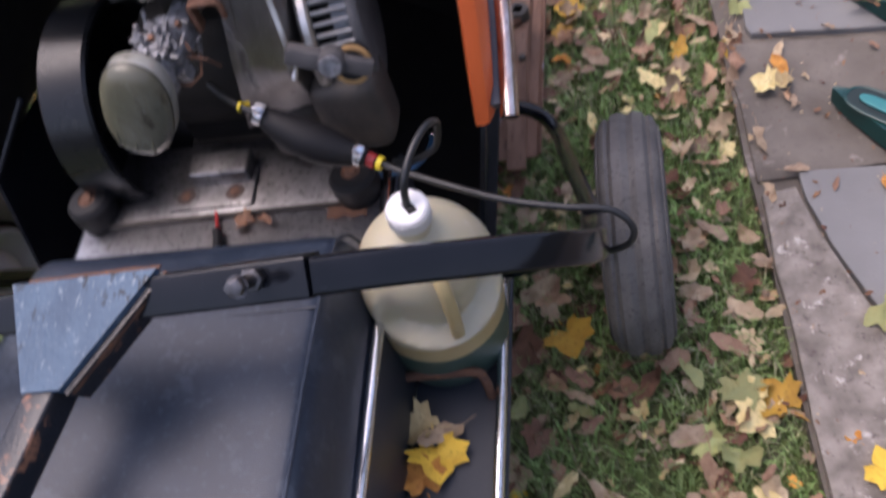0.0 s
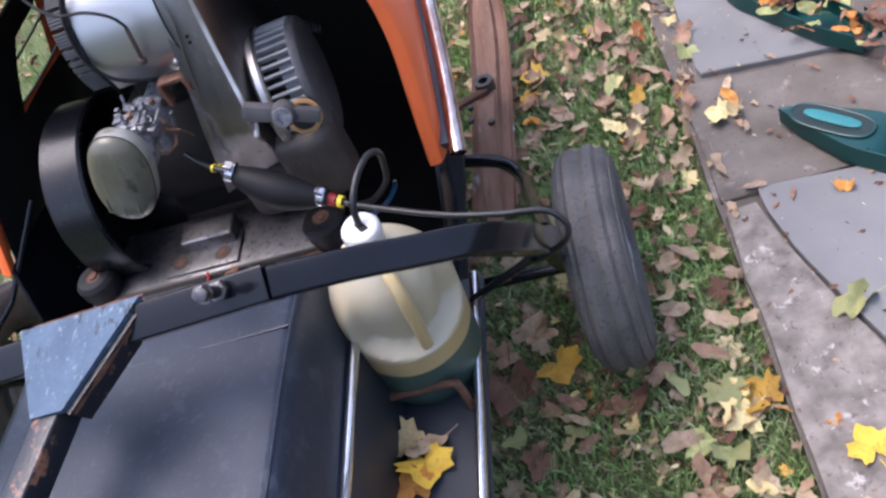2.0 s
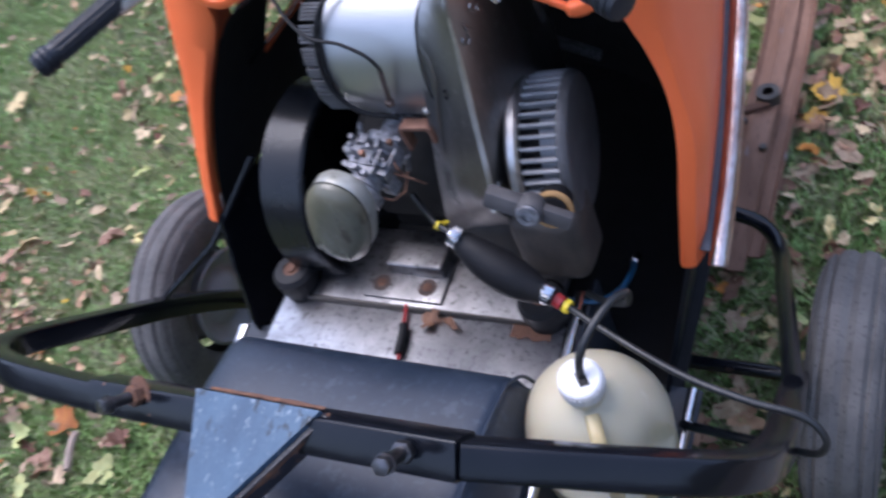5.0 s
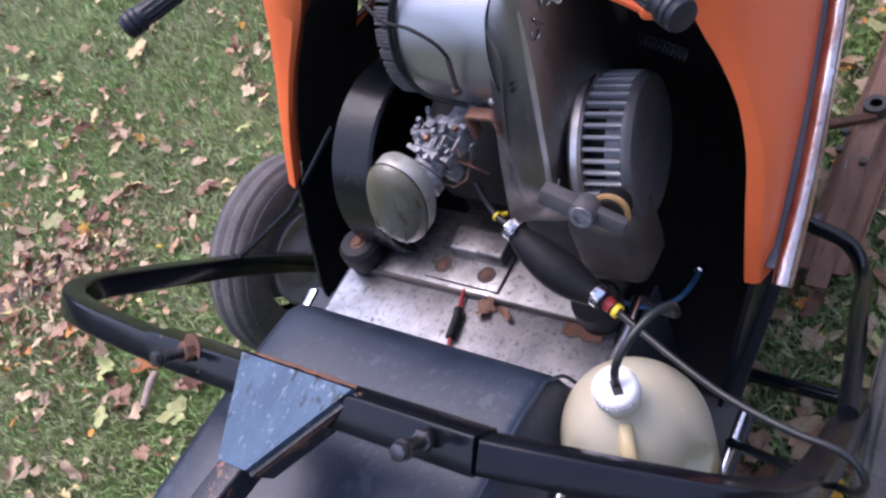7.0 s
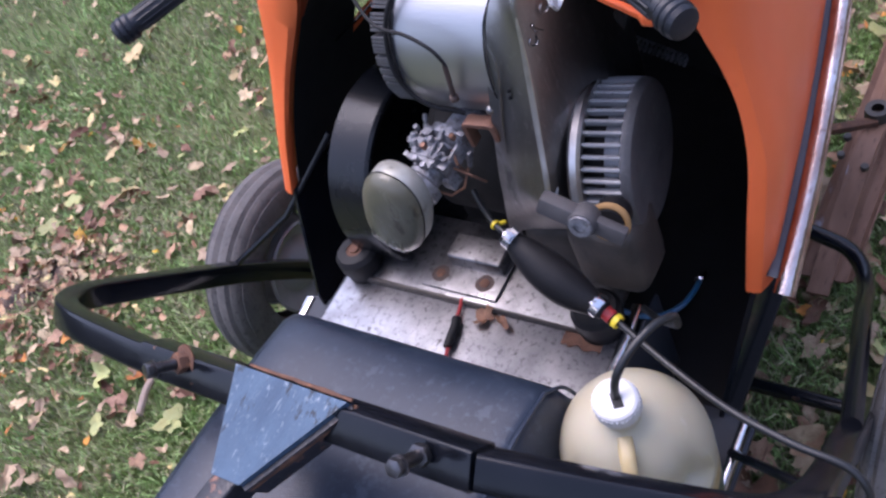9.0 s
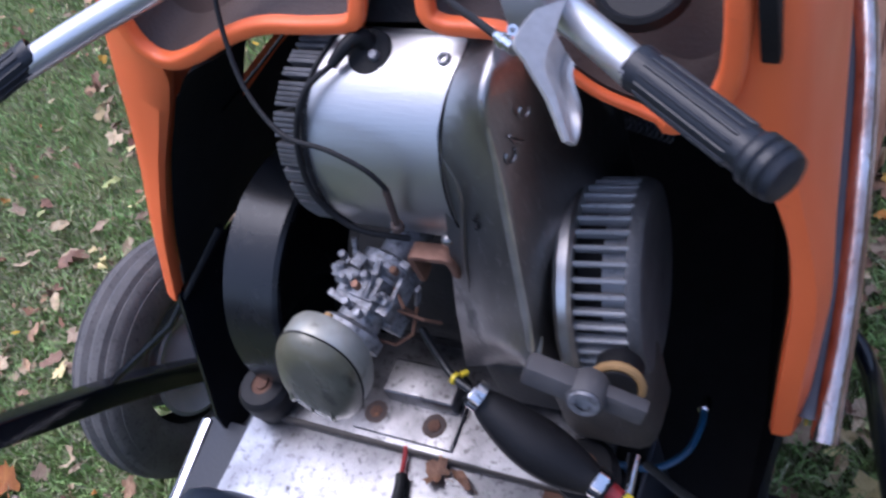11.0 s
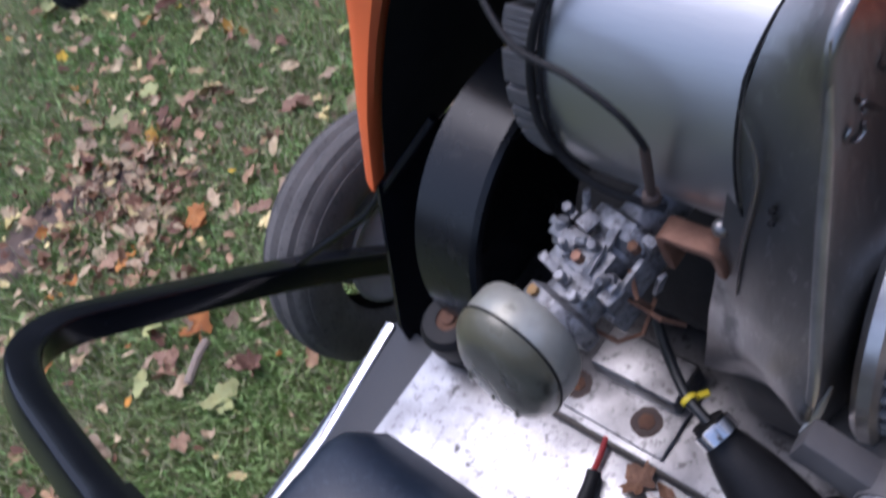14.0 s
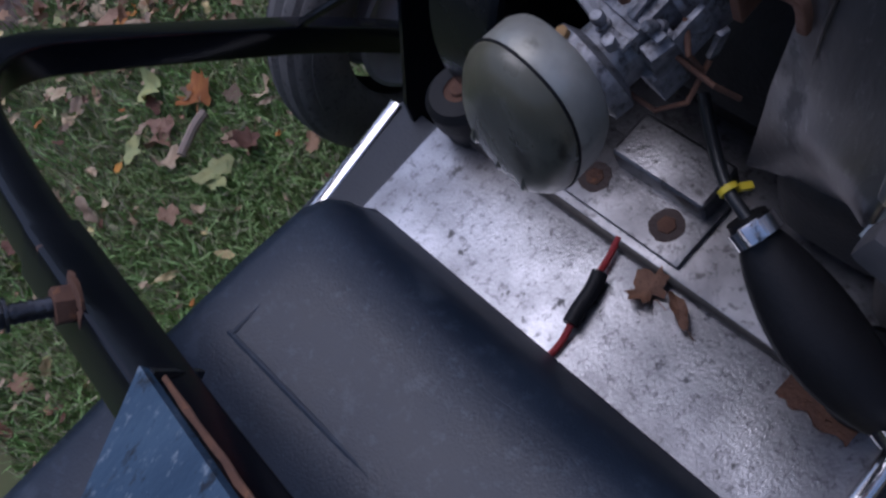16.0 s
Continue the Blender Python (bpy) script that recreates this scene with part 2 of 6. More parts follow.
# ==== building blocks
def obj(name, bm, m, parent=None, smooth=True, angle=35):
    me = bpy.data.meshes.new(name)
    bmesh.ops.recalc_face_normals(bm, faces=bm.faces[:])
    if smooth:
        for f in bm.faces:
            f.smooth = True
        for e in bm.edges:
            if len(e.link_faces) == 2 and e.calc_face_angle(0) > radians(angle):
                e.smooth = False
    bm.to_mesh(me)
    bm.free()
    for one in (m if isinstance(m, (list, tuple)) else [m]):
        me.materials.append(one)
    ob = new(name, me)
    if parent:
        ob.parent = parent
        ob.matrix_parent_inverse = Matrix.Identity(4)
    return ob


def part(name, bm, m, parent, label="", smooth=True, angle=35):
    ob = obj(name, bm, m, parent, smooth, angle)
    if label:
        tagged(ob, label)
    return ob


def thing(name, label, category, group="", kind="", at=(0, 0, 0)):
    ob = new(name)
    ob.empty_display_size = 0.05
    return tagged(ob, label, category, group, kind)


def box(bm, lo, hi, bev=0.003, m=None, seg=2):
    lo, hi = Vector(lo), Vector(hi)
    g = bmesh.ops.create_cube(bm, size=1)
    mt = Matrix.Translation((lo + hi) / 2) @ Matrix.Diagonal((*(hi - lo), 1))
    if m is not None:
        mt = m @ mt
    bmesh.ops.transform(bm, matrix=mt, verts=g["verts"])
    if bev:
        edges = {e for v in g["verts"] for e in v.link_edges}
        bmesh.ops.bevel(bm, geom=list(edges), offset=bev, segments=seg, affect="EDGES", profile=0.6)
    return bm


def smooth_path(pts, n=6):
    """Catmull-Rom through the points."""
    p = [Vector(q) for q in pts]
    if n <= 1 or len(p) < 3:
        return p
    ext = [2 * p[0] - p[1], *p, 2 * p[-1] - p[-2]]
    out = []
    for i in range(1, len(ext) - 2):
        a, b, c, d = ext[i - 1: i + 3]
        for k in range(n):
            t = k / n
            out.append(0.5 * ((2 * b) + (c - a) * t + (2 * a - 5 * b + 4 * c - d) * t * t + (3 * b - a - 3 * c + d) * t ** 3))
    return out + [p[-1]]


def sweep(bm, pts, section, up=(0, 0, 1), caps=True, scale=None):
    """A section (list of (a, b)) swept along pts; a lies to the side, b along up."""
    rings = []
    n = len(pts)
    for i, p in enumerate(pts):
        d = (pts[min(i + 1, n - 1)] - pts[max(i - 1, 0)]).normalized()
        side = d.cross(Vector(up))
        if side.length < 1e-4:
            side = d.cross(Vector((1, 0, 0)))
        side.normalize()
        u = side.cross(d).normalized()
        s = scale[i] if scale else 1
        rings.append([bm.verts.new(p + side * a * s + u * b * s) for a, b in section])
    k = len(section)
    for r, q in zip(rings, rings[1:]):
        for j in range(k):
            bm.faces.new((r[j], r[(j + 1) % k], q[(j + 1) % k], q[j]))
    if caps:
        bm.faces.new(rings[0][::-1])
        bm.faces.new(rings[-1])
    return bm


def circle(r, n=14):
    return [(r * math.cos(2 * math.pi * i / n), r * math.sin(2 * math.pi * i / n)) for i in range(n)]


def rrect(w, h, r=0.004, n=3):
    out = []
    for cx, cy, a0 in ((w / 2 - r, h / 2 - r, 0), (-w / 2 + r, h / 2 - r, 90), (-w / 2 + r, -h / 2 + r, 180), (w / 2 - r, -h / 2 + r, 270)):
        for k in range(n + 1):
            a = radians(a0 + 90 * k / n)
            out.append((cx + r * math.cos(a), cy + r * math.sin(a)))
    return out


def tube(pts, r, n=14, steps=6, scale=None):
    bm = bmesh.new()
    return sweep(bm, smooth_path(pts, steps), circle(r, n), scale=scale)


def lathe(bm, prof, m=None, n=32):
    """Profile of (radius, height) turned round the local z."""
    rings = []
    for r, z in prof:
        if r < 1e-5:
            rings.append([bm.verts.new((0, 0, z))])
        else:
            rings.append([bm.verts.new((r * math.cos(2 * math.pi * i / n), r * math.sin(2 * math.pi * i / n), z)) for i in range(n)])
    for a, b in zip(rings, rings[1:]):
        for i in range(n):
            j = (i + 1) % n
            f = [a[0]] if len(a) == 1 else [a[i], a[j]]
            f += [b[0]] if len(b) == 1 else [b[j], b[i]]
            bm.faces.new(f)
    if m is not None:
        bmesh.ops.transform(bm, matrix=m, verts=[v for ring in rings for v in ring])
    return bm


def prism(bm, poly, depth, m=None, bev=0.0):
    """A polygon in the local xy, extruded along z by depth."""
    vs = [bm.verts.new((x, y, 0)) for x, y in poly]
    f = bm.faces.new(vs)
    g = bmesh.ops.extrude_face_region(bm, geom=[f])
    top = [v for v in g["geom"] if isinstance(v, bmesh.types.BMVert)]
    bmesh.ops.translate(bm, vec=(0, 0, depth), verts=top)
    verts = vs + top
    if bev:
        es = list({e for v in verts for e in v.link_edges})
        r = bmesh.ops.bevel(bm, geom=es, offset=bev, segments=2, affect="EDGES", profile=0.6)
        verts = list({v for v in r["verts"]} | {v for v in verts if v.is_valid})
        verts = list({v for v in verts if v.is_valid} | {v for f in r["faces"] for v in f.verts})
    if m is not None:
        bmesh.ops.transform(bm, matrix=m, verts=verts)
    return bm


def grid_sheet(bm, rows, closed=False):
    vs = [[bm.verts.new(p) for p in row] for row in rows]
    for a, b in zip(vs, vs[1:]):
        for i in range(len(a) - 1):
            bm.faces.new((a[i], a[i + 1], b[i + 1], b[i]))
    return vs


def thicken(bm, t):
    bmesh.ops.recalc_face_normals(bm, faces=bm.faces[:])
    bmesh.ops.solidify(bm, geom=bm.faces[:], thickness=t)
    return bm


def along(a, b):
    """A pose at a whose z points to b."""
    a, b = Vector(a), Vector(b)
    return Matrix.Translation(a) @ (b - a).to_track_quat("Z", "Y").to_matrix().to_4x4()


def hexagon(r):
    return [(r * math.cos(radians(60 * k)), r * math.sin(radians(60 * k))) for k in range(6)]



# ==== ground
def slope(x, y):
    return 0.008 * noise.noise((x * 1.3, y * 1.3, 0)) - 0.004


def make_ground():
    bm = bmesh.new()
    xs = [-400, -60, -12, -5] + [-3 + 0.1 * i for i in range(61)] + [5, 12, 60, 400]
    ys = [-400, -60, -12, -4] + [-1.6 + 0.1 * i for i in range(61)] + [6, 12, 60, 400]
    grid_sheet(bm, [[(x, y, slope(x, y) - 0.012) for x in xs] for y in ys])
    m = mat("lawn_soil", (0.065, 0.11, 0.028), 0.95, col2=(0.12, 0.12, 0.055), scale=3.5, amount=1.0, bump=0.8, fine=60, spots=(0.17, 0.13, 0.10), spot_scale=2.2, spot_cut=0.66)
    return tagged(obj("ground", bm, m), "worn autumn lawn with bare soil patches", "lawn", kind="structure")


make_ground()


def edge_x(y):
    """Where the paving begins."""
    return 0.690 - 0.052 * y


def make_paving():
    base = thing("pavement", "old concrete garden path beside the lawn", "path", kind="structure")
    m_dark = mat("stained_concrete", (0.185, 0.163, 0.138), 0.9, col2=(0.082, 0.069, 0.056), scale=9, amount=1.0, bump=0.7, fine=150, spots=(0.27, 0.235, 0.21), spot_scale=14, spot_cut=0.60, speck=(0.10, 0.08, 0.07), speck_scale=110, speck_cut=0.58, speck_mix=0.6)
    m_pale = mat("pale_paving_slab", (0.225, 0.225, 0.22), 0.85, col2=(0.155, 0.153, 0.148), scale=7, amount=0.8, bump=0.3, fine=240, spots=(0.2, 0.17, 0.17), spot_scale=40, spot_cut=0.70)
    m_rough = mat("rough_edging_stone", (0.33, 0.295, 0.255), 0.95, col2=(0.11, 0.094, 0.078), scale=26, spots=(0.47, 0.43, 0.385), spot_scale=38, spot_cut=0.60, amount=1.0, bump=1.0, fine=90, speck=(0.09, 0.07, 0.065), speck_scale=75, speck_cut=0.57, speck_mix=0.8)
    bm = bmesh.new()
    pts = [(edge_x(y) + 0.006 * noise.noise((0, y * 9, 3)), y) for y in [-2.0 + 0.1 * k for k in range(66)]]
    prism(bm, pts + [(9, 4.5), (9, -2.0)], 0.075, pose(0, 0, -0.06))
    part("bedding", bm, m_dark, base, "stained concrete bed of the path")
    slabs = [("slab", m_pale, [(0.715, 1.012), (0.698, 0.985), (0.702, 0.705), (0.712, 0.682), (0.970, 0.655), (1.0, 0.90)], 0.012),
             ("slab", m_dark, [(0.644, 1.40), (0.652, 1.03), (1.20, 1.02), (1.25, 1.45)], 0.008),
             ("slab", m_dark, [(0.664, 0.668), (0.678, 0.335), (1.02, 0.36), (1.12, 0.620)], 0.007),
             ("slab", m_pale, [(0.744, 0.345), (0.752, 0.285), (0.775, 0.20), (0.818, 0.072), (0.912, -0.16), (1.0, -0.55), (1.5, -0.5), (1.45, 0.32)], 0.014),
             ("edging_stone", m_rough, [(0.681, 0.305), (0.738, 0.312), (0.746, 0.28), (0.768, 0.198), (0.810, 0.068), (0.900, -0.16), (0.950, -0.42), (0.720, -0.40), (0.697, 0.0)], 0.017),
             ("edging_stone", m_rough, [(0.722, -0.42), (0.950, -0.44), (0.975, -0.9), (0.745, -0.9)], 0.014),
             ("slab", m_dark, [(0.61, 2.1), (0.640, 1.42), (1.25, 1.47), (1.25, 2.1)], 0.009)]
    for name, m, poly, high in slabs:
        bm = bmesh.new()
        prism(bm, poly, high + 0.008, pose(0, 0, 0.009), bev=0.004)
        bmesh.ops.triangulate(bm, faces=bm.faces[:])
        bmesh.ops.subdivide_edges(bm, edges=bm.edges[:], cuts=3, use_grid_fill=True)
        for v in bm.verts:
            if v.co.z > 0.012:
                v.co.z += 0.004 * noise.noise(v.co * 14) * (2 if m is m_rough else 0.5)
                v.co.x += 0.008 * noise.noise(v.co * 9 + Vector((7, 0, 0)))
        part(name, bm, m, base)


make_paving()

# ==== snowmobile body
sled = thing("snowmobile", "old orange snowmobile with its engine bay open", "snowmobile")

RIM = [(0.307, 0.086, 0.503), (0.315, 0.098, 0.60), (0.321, 0.112, 0.68), (0.317, 0.122, 0.75), (0.305, 0.128, 0.793), (0.286, 0.130, 0.822), (0.25, 0.131, 0.838), (0.205, 0.130, 0.860), (0.17, 0.128, 0.893), (0.145, 0.127, 0.914),
       (0.10, 0.126, 0.918), (0.0, 0.126, 0.913), (-0.035, 0.126, 0.911), (-0.07, 0.126, 0.897), (-0.12, 0.128, 0.868), (-0.175, 0.135, 0.838), (-0.215, 0.143, 0.80), (-0.255, 0.147, 0.75), (-0.295, 0.14, 0.69), (-0.335, 0.115, 0.60), (-0.364, 0.088, 0.505)]
# height: inner edge x, y and outer edge x, y of each leg of the cowl
LEG_R = [(0.505, 0.307, 0.086, 0.329, 0.088), (0.60, 0.315, 0.098, 0.338, 0.100), (0.68, 0.321, 0.112, 0.344, 0.114), (0.745, 0.318, 0.122, 0.336, 0.124), (0.793, 0.305, 0.128, 0.329, 0.130), (0.83, 0.290, 0.130, 0.327, 0.132), (0.87, 0.280, 0.131, 0.327, 0.133), (0.92, 0.291, 0.134, 0.326, 0.138), (1.0, 0.291, 0.150, 0.320, 0.155)]
LEG_L = [(0.505, -0.364, 0.088, -0.390, 0.098), (0.60, -0.335, 0.115, -0.366, 0.126), (0.69, -0.295, 0.140, -0.340, 0.152), (0.75, -0.255, 0.147, -0.322, 0.164), (0.80, -0.216, 0.143, -0.308, 0.174), (0.84, -0.190, 0.138, -0.297, 0.184), (0.90, -0.180, 0.135, -0.280, 0.198), (1.0, -0.178, 0.150, -0.255, 0.22)]


def rim_points():
    return smooth_path(RIM, 5)


SIDE_R = {0.08: 0.338, 0.14: 0.334, 0.2: 0.330, 0.27: 0.322, 0.35: 0.312, 0.52: 0.275, 0.66: 0.205, 0.74: 0.09}


def make_cowl():
    rim = rim_points()
    cx = -0.018
    bm = bmesh.new()
    for leg in (LEG_R, LEG_L):
        inner = smooth_path([(a, b, z) for z, a, b, c, d in leg], 5)
        outer = smooth_path([(c, d, z) for z, a, b, c, d in leg], 5)
        rows = []
        for p, q in zip(inner, outer):
            s = 1 if p.x > 0 else -1
            w = q - p
            row = [p + Vector((0.002 * s, 0.016, 0)), p + Vector((0.0, 0.004, 0)), p + w * 0.12 - Vector((0, 0.003, 0)), p + w * 0.5 - Vector((0, 0.004, 0)), p + w * 0.85 - Vector((0, 0.002, 0)), q + Vector((0, 0.006, 0)), q + Vector((0.004 * s, 0.02, 0))]
            for dy, k, dz in ((0.08, 0.99, 0.0), (0.14, 0.985, 0.0), (0.2, 0.98, 0.0), (0.27, 0.962, -0.008), (0.35, 0.94, -0.02), (0.52, 0.84, -0.07), (0.66, 0.64, -0.14), (0.74, 0.3, -0.2)):
                wide = SIDE_R[dy] if s > 0 else 0
                x = cx + (q.x - cx) * k if s < 0 else q.x + (wide - q.x) * min(1, dy * 6)
                row.append(Vector((x, q.y + dy, q.z + dz * max(0, (q.z - 0.5) / 0.45))))
            rows.append(row)
        grid_sheet(bm, rows)
    hood = []
    for dy, k, dz in ((0.02, 0.93, 0.0), (0.15, 1.0, 0.0), (0.35, 0.95, -0.022), (0.52, 0.84, -0.078), (0.66, 0.64, -0.155), (0.74, 0.3, -0.222)):
        hood.append([Vector((cx + (-0.255 - cx + (0.325 + 0.255) * u) * k, 0.20 + dy + 0.06 * (1 - (2 * u - 1) ** 2) * (dy > 0.03), 1.0 + dz + 0.012 * (1 - (2 * u - 1) ** 2))) for u in [i / 14 for i in range(15)]])
    grid_sheet(bm, hood[1:])
    hole = [f for f in bm.faces if f.calc_center_median().x < -0.14 and 0.28 < f.calc_center_median().y < 0.50 and 0.61 < f.calc_center_median().z < 0.78]
    bmesh.ops.delete(bm, geom=hole, context="FACES")
    part("cowl", bm, M_ORANGE, sled, "orange fibreglass cowl with scuffed edges", angle=45)
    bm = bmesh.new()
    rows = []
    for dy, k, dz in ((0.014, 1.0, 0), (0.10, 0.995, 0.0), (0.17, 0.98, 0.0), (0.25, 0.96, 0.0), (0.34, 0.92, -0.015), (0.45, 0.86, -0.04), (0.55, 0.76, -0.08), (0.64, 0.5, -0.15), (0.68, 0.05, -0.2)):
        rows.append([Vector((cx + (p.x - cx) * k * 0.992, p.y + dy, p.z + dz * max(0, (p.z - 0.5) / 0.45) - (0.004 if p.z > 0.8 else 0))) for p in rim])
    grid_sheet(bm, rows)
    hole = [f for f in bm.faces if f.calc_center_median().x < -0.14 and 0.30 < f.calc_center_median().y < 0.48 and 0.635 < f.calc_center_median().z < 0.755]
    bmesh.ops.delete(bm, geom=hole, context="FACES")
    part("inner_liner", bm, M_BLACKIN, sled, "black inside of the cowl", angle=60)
    for z in (0.655, 0.705):
        bm = tube([(-0.300, 0.25, z + 0.008), (-0.305, 0.36, z - 0.010), (-0.285, 0.50, z - 0.004)], 0.0022, 8, 4)
        part("wire", bm, M_RUBBER, sled)
    # belly pan under the cowl
    for sx, name in ((1, "pan_side"), (-1, "pan_side")):
        x = 0.322 if sx > 0 else -0.366
        bm = bmesh.new()
        poly = [(0.092, 0.512), (0.004, 0.372), (-0.004, 0.335), (0.2, 0.30), (0.75, 0.30), (0.88, 0.40), (0.75, 0.515)]
        vs = [Vector((x - 0.04 * sx * max(0, (0.5 - z)) / 0.2, y, z)) for y, z in poly]
        vs = [bm.verts.new((v.x if v.y < 0.5 else cx + (v.x - cx) * (0.72 if v.y < 0.8 else 0.4), v.y, v.z)) for v in vs]
        bm.faces.new(vs)
        bmesh.ops.triangulate(bm, faces=bm.faces[:])
        thicken(bm, 0.006)
        part(name, bm, M_BLACK, sled, "black painted belly pan side", smooth=False)
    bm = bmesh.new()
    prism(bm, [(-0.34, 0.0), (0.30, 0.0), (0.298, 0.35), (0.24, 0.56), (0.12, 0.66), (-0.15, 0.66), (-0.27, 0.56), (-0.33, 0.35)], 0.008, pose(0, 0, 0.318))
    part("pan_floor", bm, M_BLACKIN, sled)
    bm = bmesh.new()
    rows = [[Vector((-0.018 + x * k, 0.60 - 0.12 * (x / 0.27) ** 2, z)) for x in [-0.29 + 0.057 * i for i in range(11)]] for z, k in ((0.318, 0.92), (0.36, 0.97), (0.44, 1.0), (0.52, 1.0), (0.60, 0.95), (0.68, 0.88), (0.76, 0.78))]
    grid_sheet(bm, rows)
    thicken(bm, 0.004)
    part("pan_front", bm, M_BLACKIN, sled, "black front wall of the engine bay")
    # lip under the dash, in two lengths with a notch for the steering post
    lips = ([(0.296, 0.134, 0.955), (0.294, 0.130, 0.922), (0.289, 0.127, 0.893), (0.276, 0.126, 0.866), (0.252, 0.125, 0.852), (0.228, 0.125, 0.862), (0.204, 0.125, 0.876), (0.178, 0.125, 0.904), (0.155, 0.125, 0.922), (0.132, 0.125, 0.925), (0.113, 0.126, 0.926), (0.103, 0.128, 0.935), (0.106, 0.14, 0.965)],
            [(0.058, 0.14, 0.965), (0.052, 0.128, 0.936), (0.042, 0.126, 0.924), (0.01, 0.125, 0.921), (-0.033, 0.124, 0.920), (-0.075, 0.124, 0.906), (-0.115, 0.125, 0.886), (-0.148, 0.126, 0.875), (-0.170, 0.128, 0.882), (-0.180, 0.132, 0.905), (-0.182, 0.14, 0.96)])
    for pts in lips:
        bm = bmesh.new()
        path = smooth_path(pts, 5)
        sweep(bm, path, rrect(0.017, 0.016, 0.005), up=(0, 1, 0), scale=[0.9 if p.x > 0.245 else 0.42 if p.x > 0.165 else 0.7 if p.x > 0 else 0.72 + 0.08 * min(1, -p.x / 0.1) for p in path])
        part("dash_lip", bm, M_ORANGE, sled)
    for pts in lips:
        path = smooth_path(pts, 5)
        bm = bmesh.new()
        rows = [[p + Vector((0, 0.008, 0)) for p in path], [p + Vector((0, 0.05, 0.004)) for p in path], [Vector((p.x, p.y + 0.11, max(p.z, 0.93) + 0.03)) for p in path], [Vector((p.x, p.y + 0.2, 1.0)) for p in path]]
        grid_sheet(bm, rows)
        thicken(bm, 0.003)
        part("dash_panel", bm, M_DASH, sled, "dull brown recessed dash panel")
    bm = bmesh.new()
    box(bm, (0.306, 0.126, 0.905), (0.317, 0.15, 0.962), 0.002)
    part("slot", bm, M_RUBBER, sled)
    bm = bmesh.new()
    lathe(bm, [(0.0, 0.004), (0.024, 0.004), (0.027, 0.007), (0.030, 0.005), (0.031, -0.004)], look((0.232, 0.165, 0.928), (0.232, 0.19, 0.86)))
    part("gauge", bm, M_RUBBER, sled, "round black dial in the dash")
    # rub rail and chrome pipe along the cowl
    bm = bmesh.new()
    sweep(bm, smooth_path([(0.338, 0.100, 0.517), (0.339, 0.19, 0.570), (0.332, 0.29, 0.612), (0.320, 0.39, 0.652), (0.292, 0.5, 0.69)], 6), rrect(0.016, 0.03, 0.005))
    part("rub_rail", bm, mat("grey_rubber_strip", (0.09, 0.095, 0.11), 0.55, bump=0.2), sled)
    bm = bmesh.new()
    r = smooth_path([(0.353, 0.080, 0.518), (0.353, 0.18, 0.573), (0.347, 0.28, 0.617), (0.337, 0.38, 0.657), (0.318, 0.46, 0.685), (0.29, 0.50, 0.69), (0.26, 0.50, 0.66)], 6)
    sweep(bm, r, circle(0.0115, 16), caps=False)
    sweep(bm, r[:8], circle(0.0085, 16), caps=False)
    part("chrome_pipe", bm, M_PIPE, sled, "chrome pipe with rust, open end")


make_cowl()


def make_tunnel():
    bm = bmesh.new()
    box(bm, (-0.195, -1.25, 0.488), (0.212, -0.004, 0.500), 0.002)
    part("deck_plate", bm, M_ALU, sled, "scuffed bare aluminium deck plate")
    m_side = mat("dark_blue_black_paint", (0.022, 0.027, 0.037), 0.42, col2=(0.04, 0.045, 0.055), scale=12, bump=0.2)
    for x0, x1 in ((-0.199, -0.195), (0.212, 0.216)):
        bm = bmesh.new()
        box(bm, (x0, -1.25, 0.35), (x1, 0.06, 0.498), 0.001)
        part("tunnel_side", bm, m_side, sled)
    for x0, x1 in ((-0.362, -0.199), (0.216, 0.33)):
        bm = bmesh.new()
        box(bm, (x0, -1.25, 0.344), (x1, 0.01, 0.352), 0.002)
        part("footboard", bm, m_side, sled, "dark painted footboard")
    for pts in ([(-0.343, -1.25, 0.344), (-0.349, -0.14, 0.346), (-0.364, 0.004, 0.349)], [(0.322, -1.25, 0.366), (0.323, -0.2, 0.366), (0.322, 0.0, 0.366)]):
        bm = bmesh.new()
        sweep(bm, [Vector(p) for p in pts], rrect(0.018 if pts[0][0] < 0 else 0.012, 0.014 if pts[0][0] < 0 else 0.018, 0.005))
        part("edge_trim", bm, M_CHROME, sled, "bright worn metal edge trim")
    bm = bmesh.new()
    sweep(bm, [Vector(p) for p in ((0.216, -1.25, 0.502), (0.214, -0.2, 0.503), (0.202, 0.035, 0.503))], rrect(0.013, 0.013, 0.005))
    part("edge_trim", bm, M_CHROME, sled)


make_tunnel()


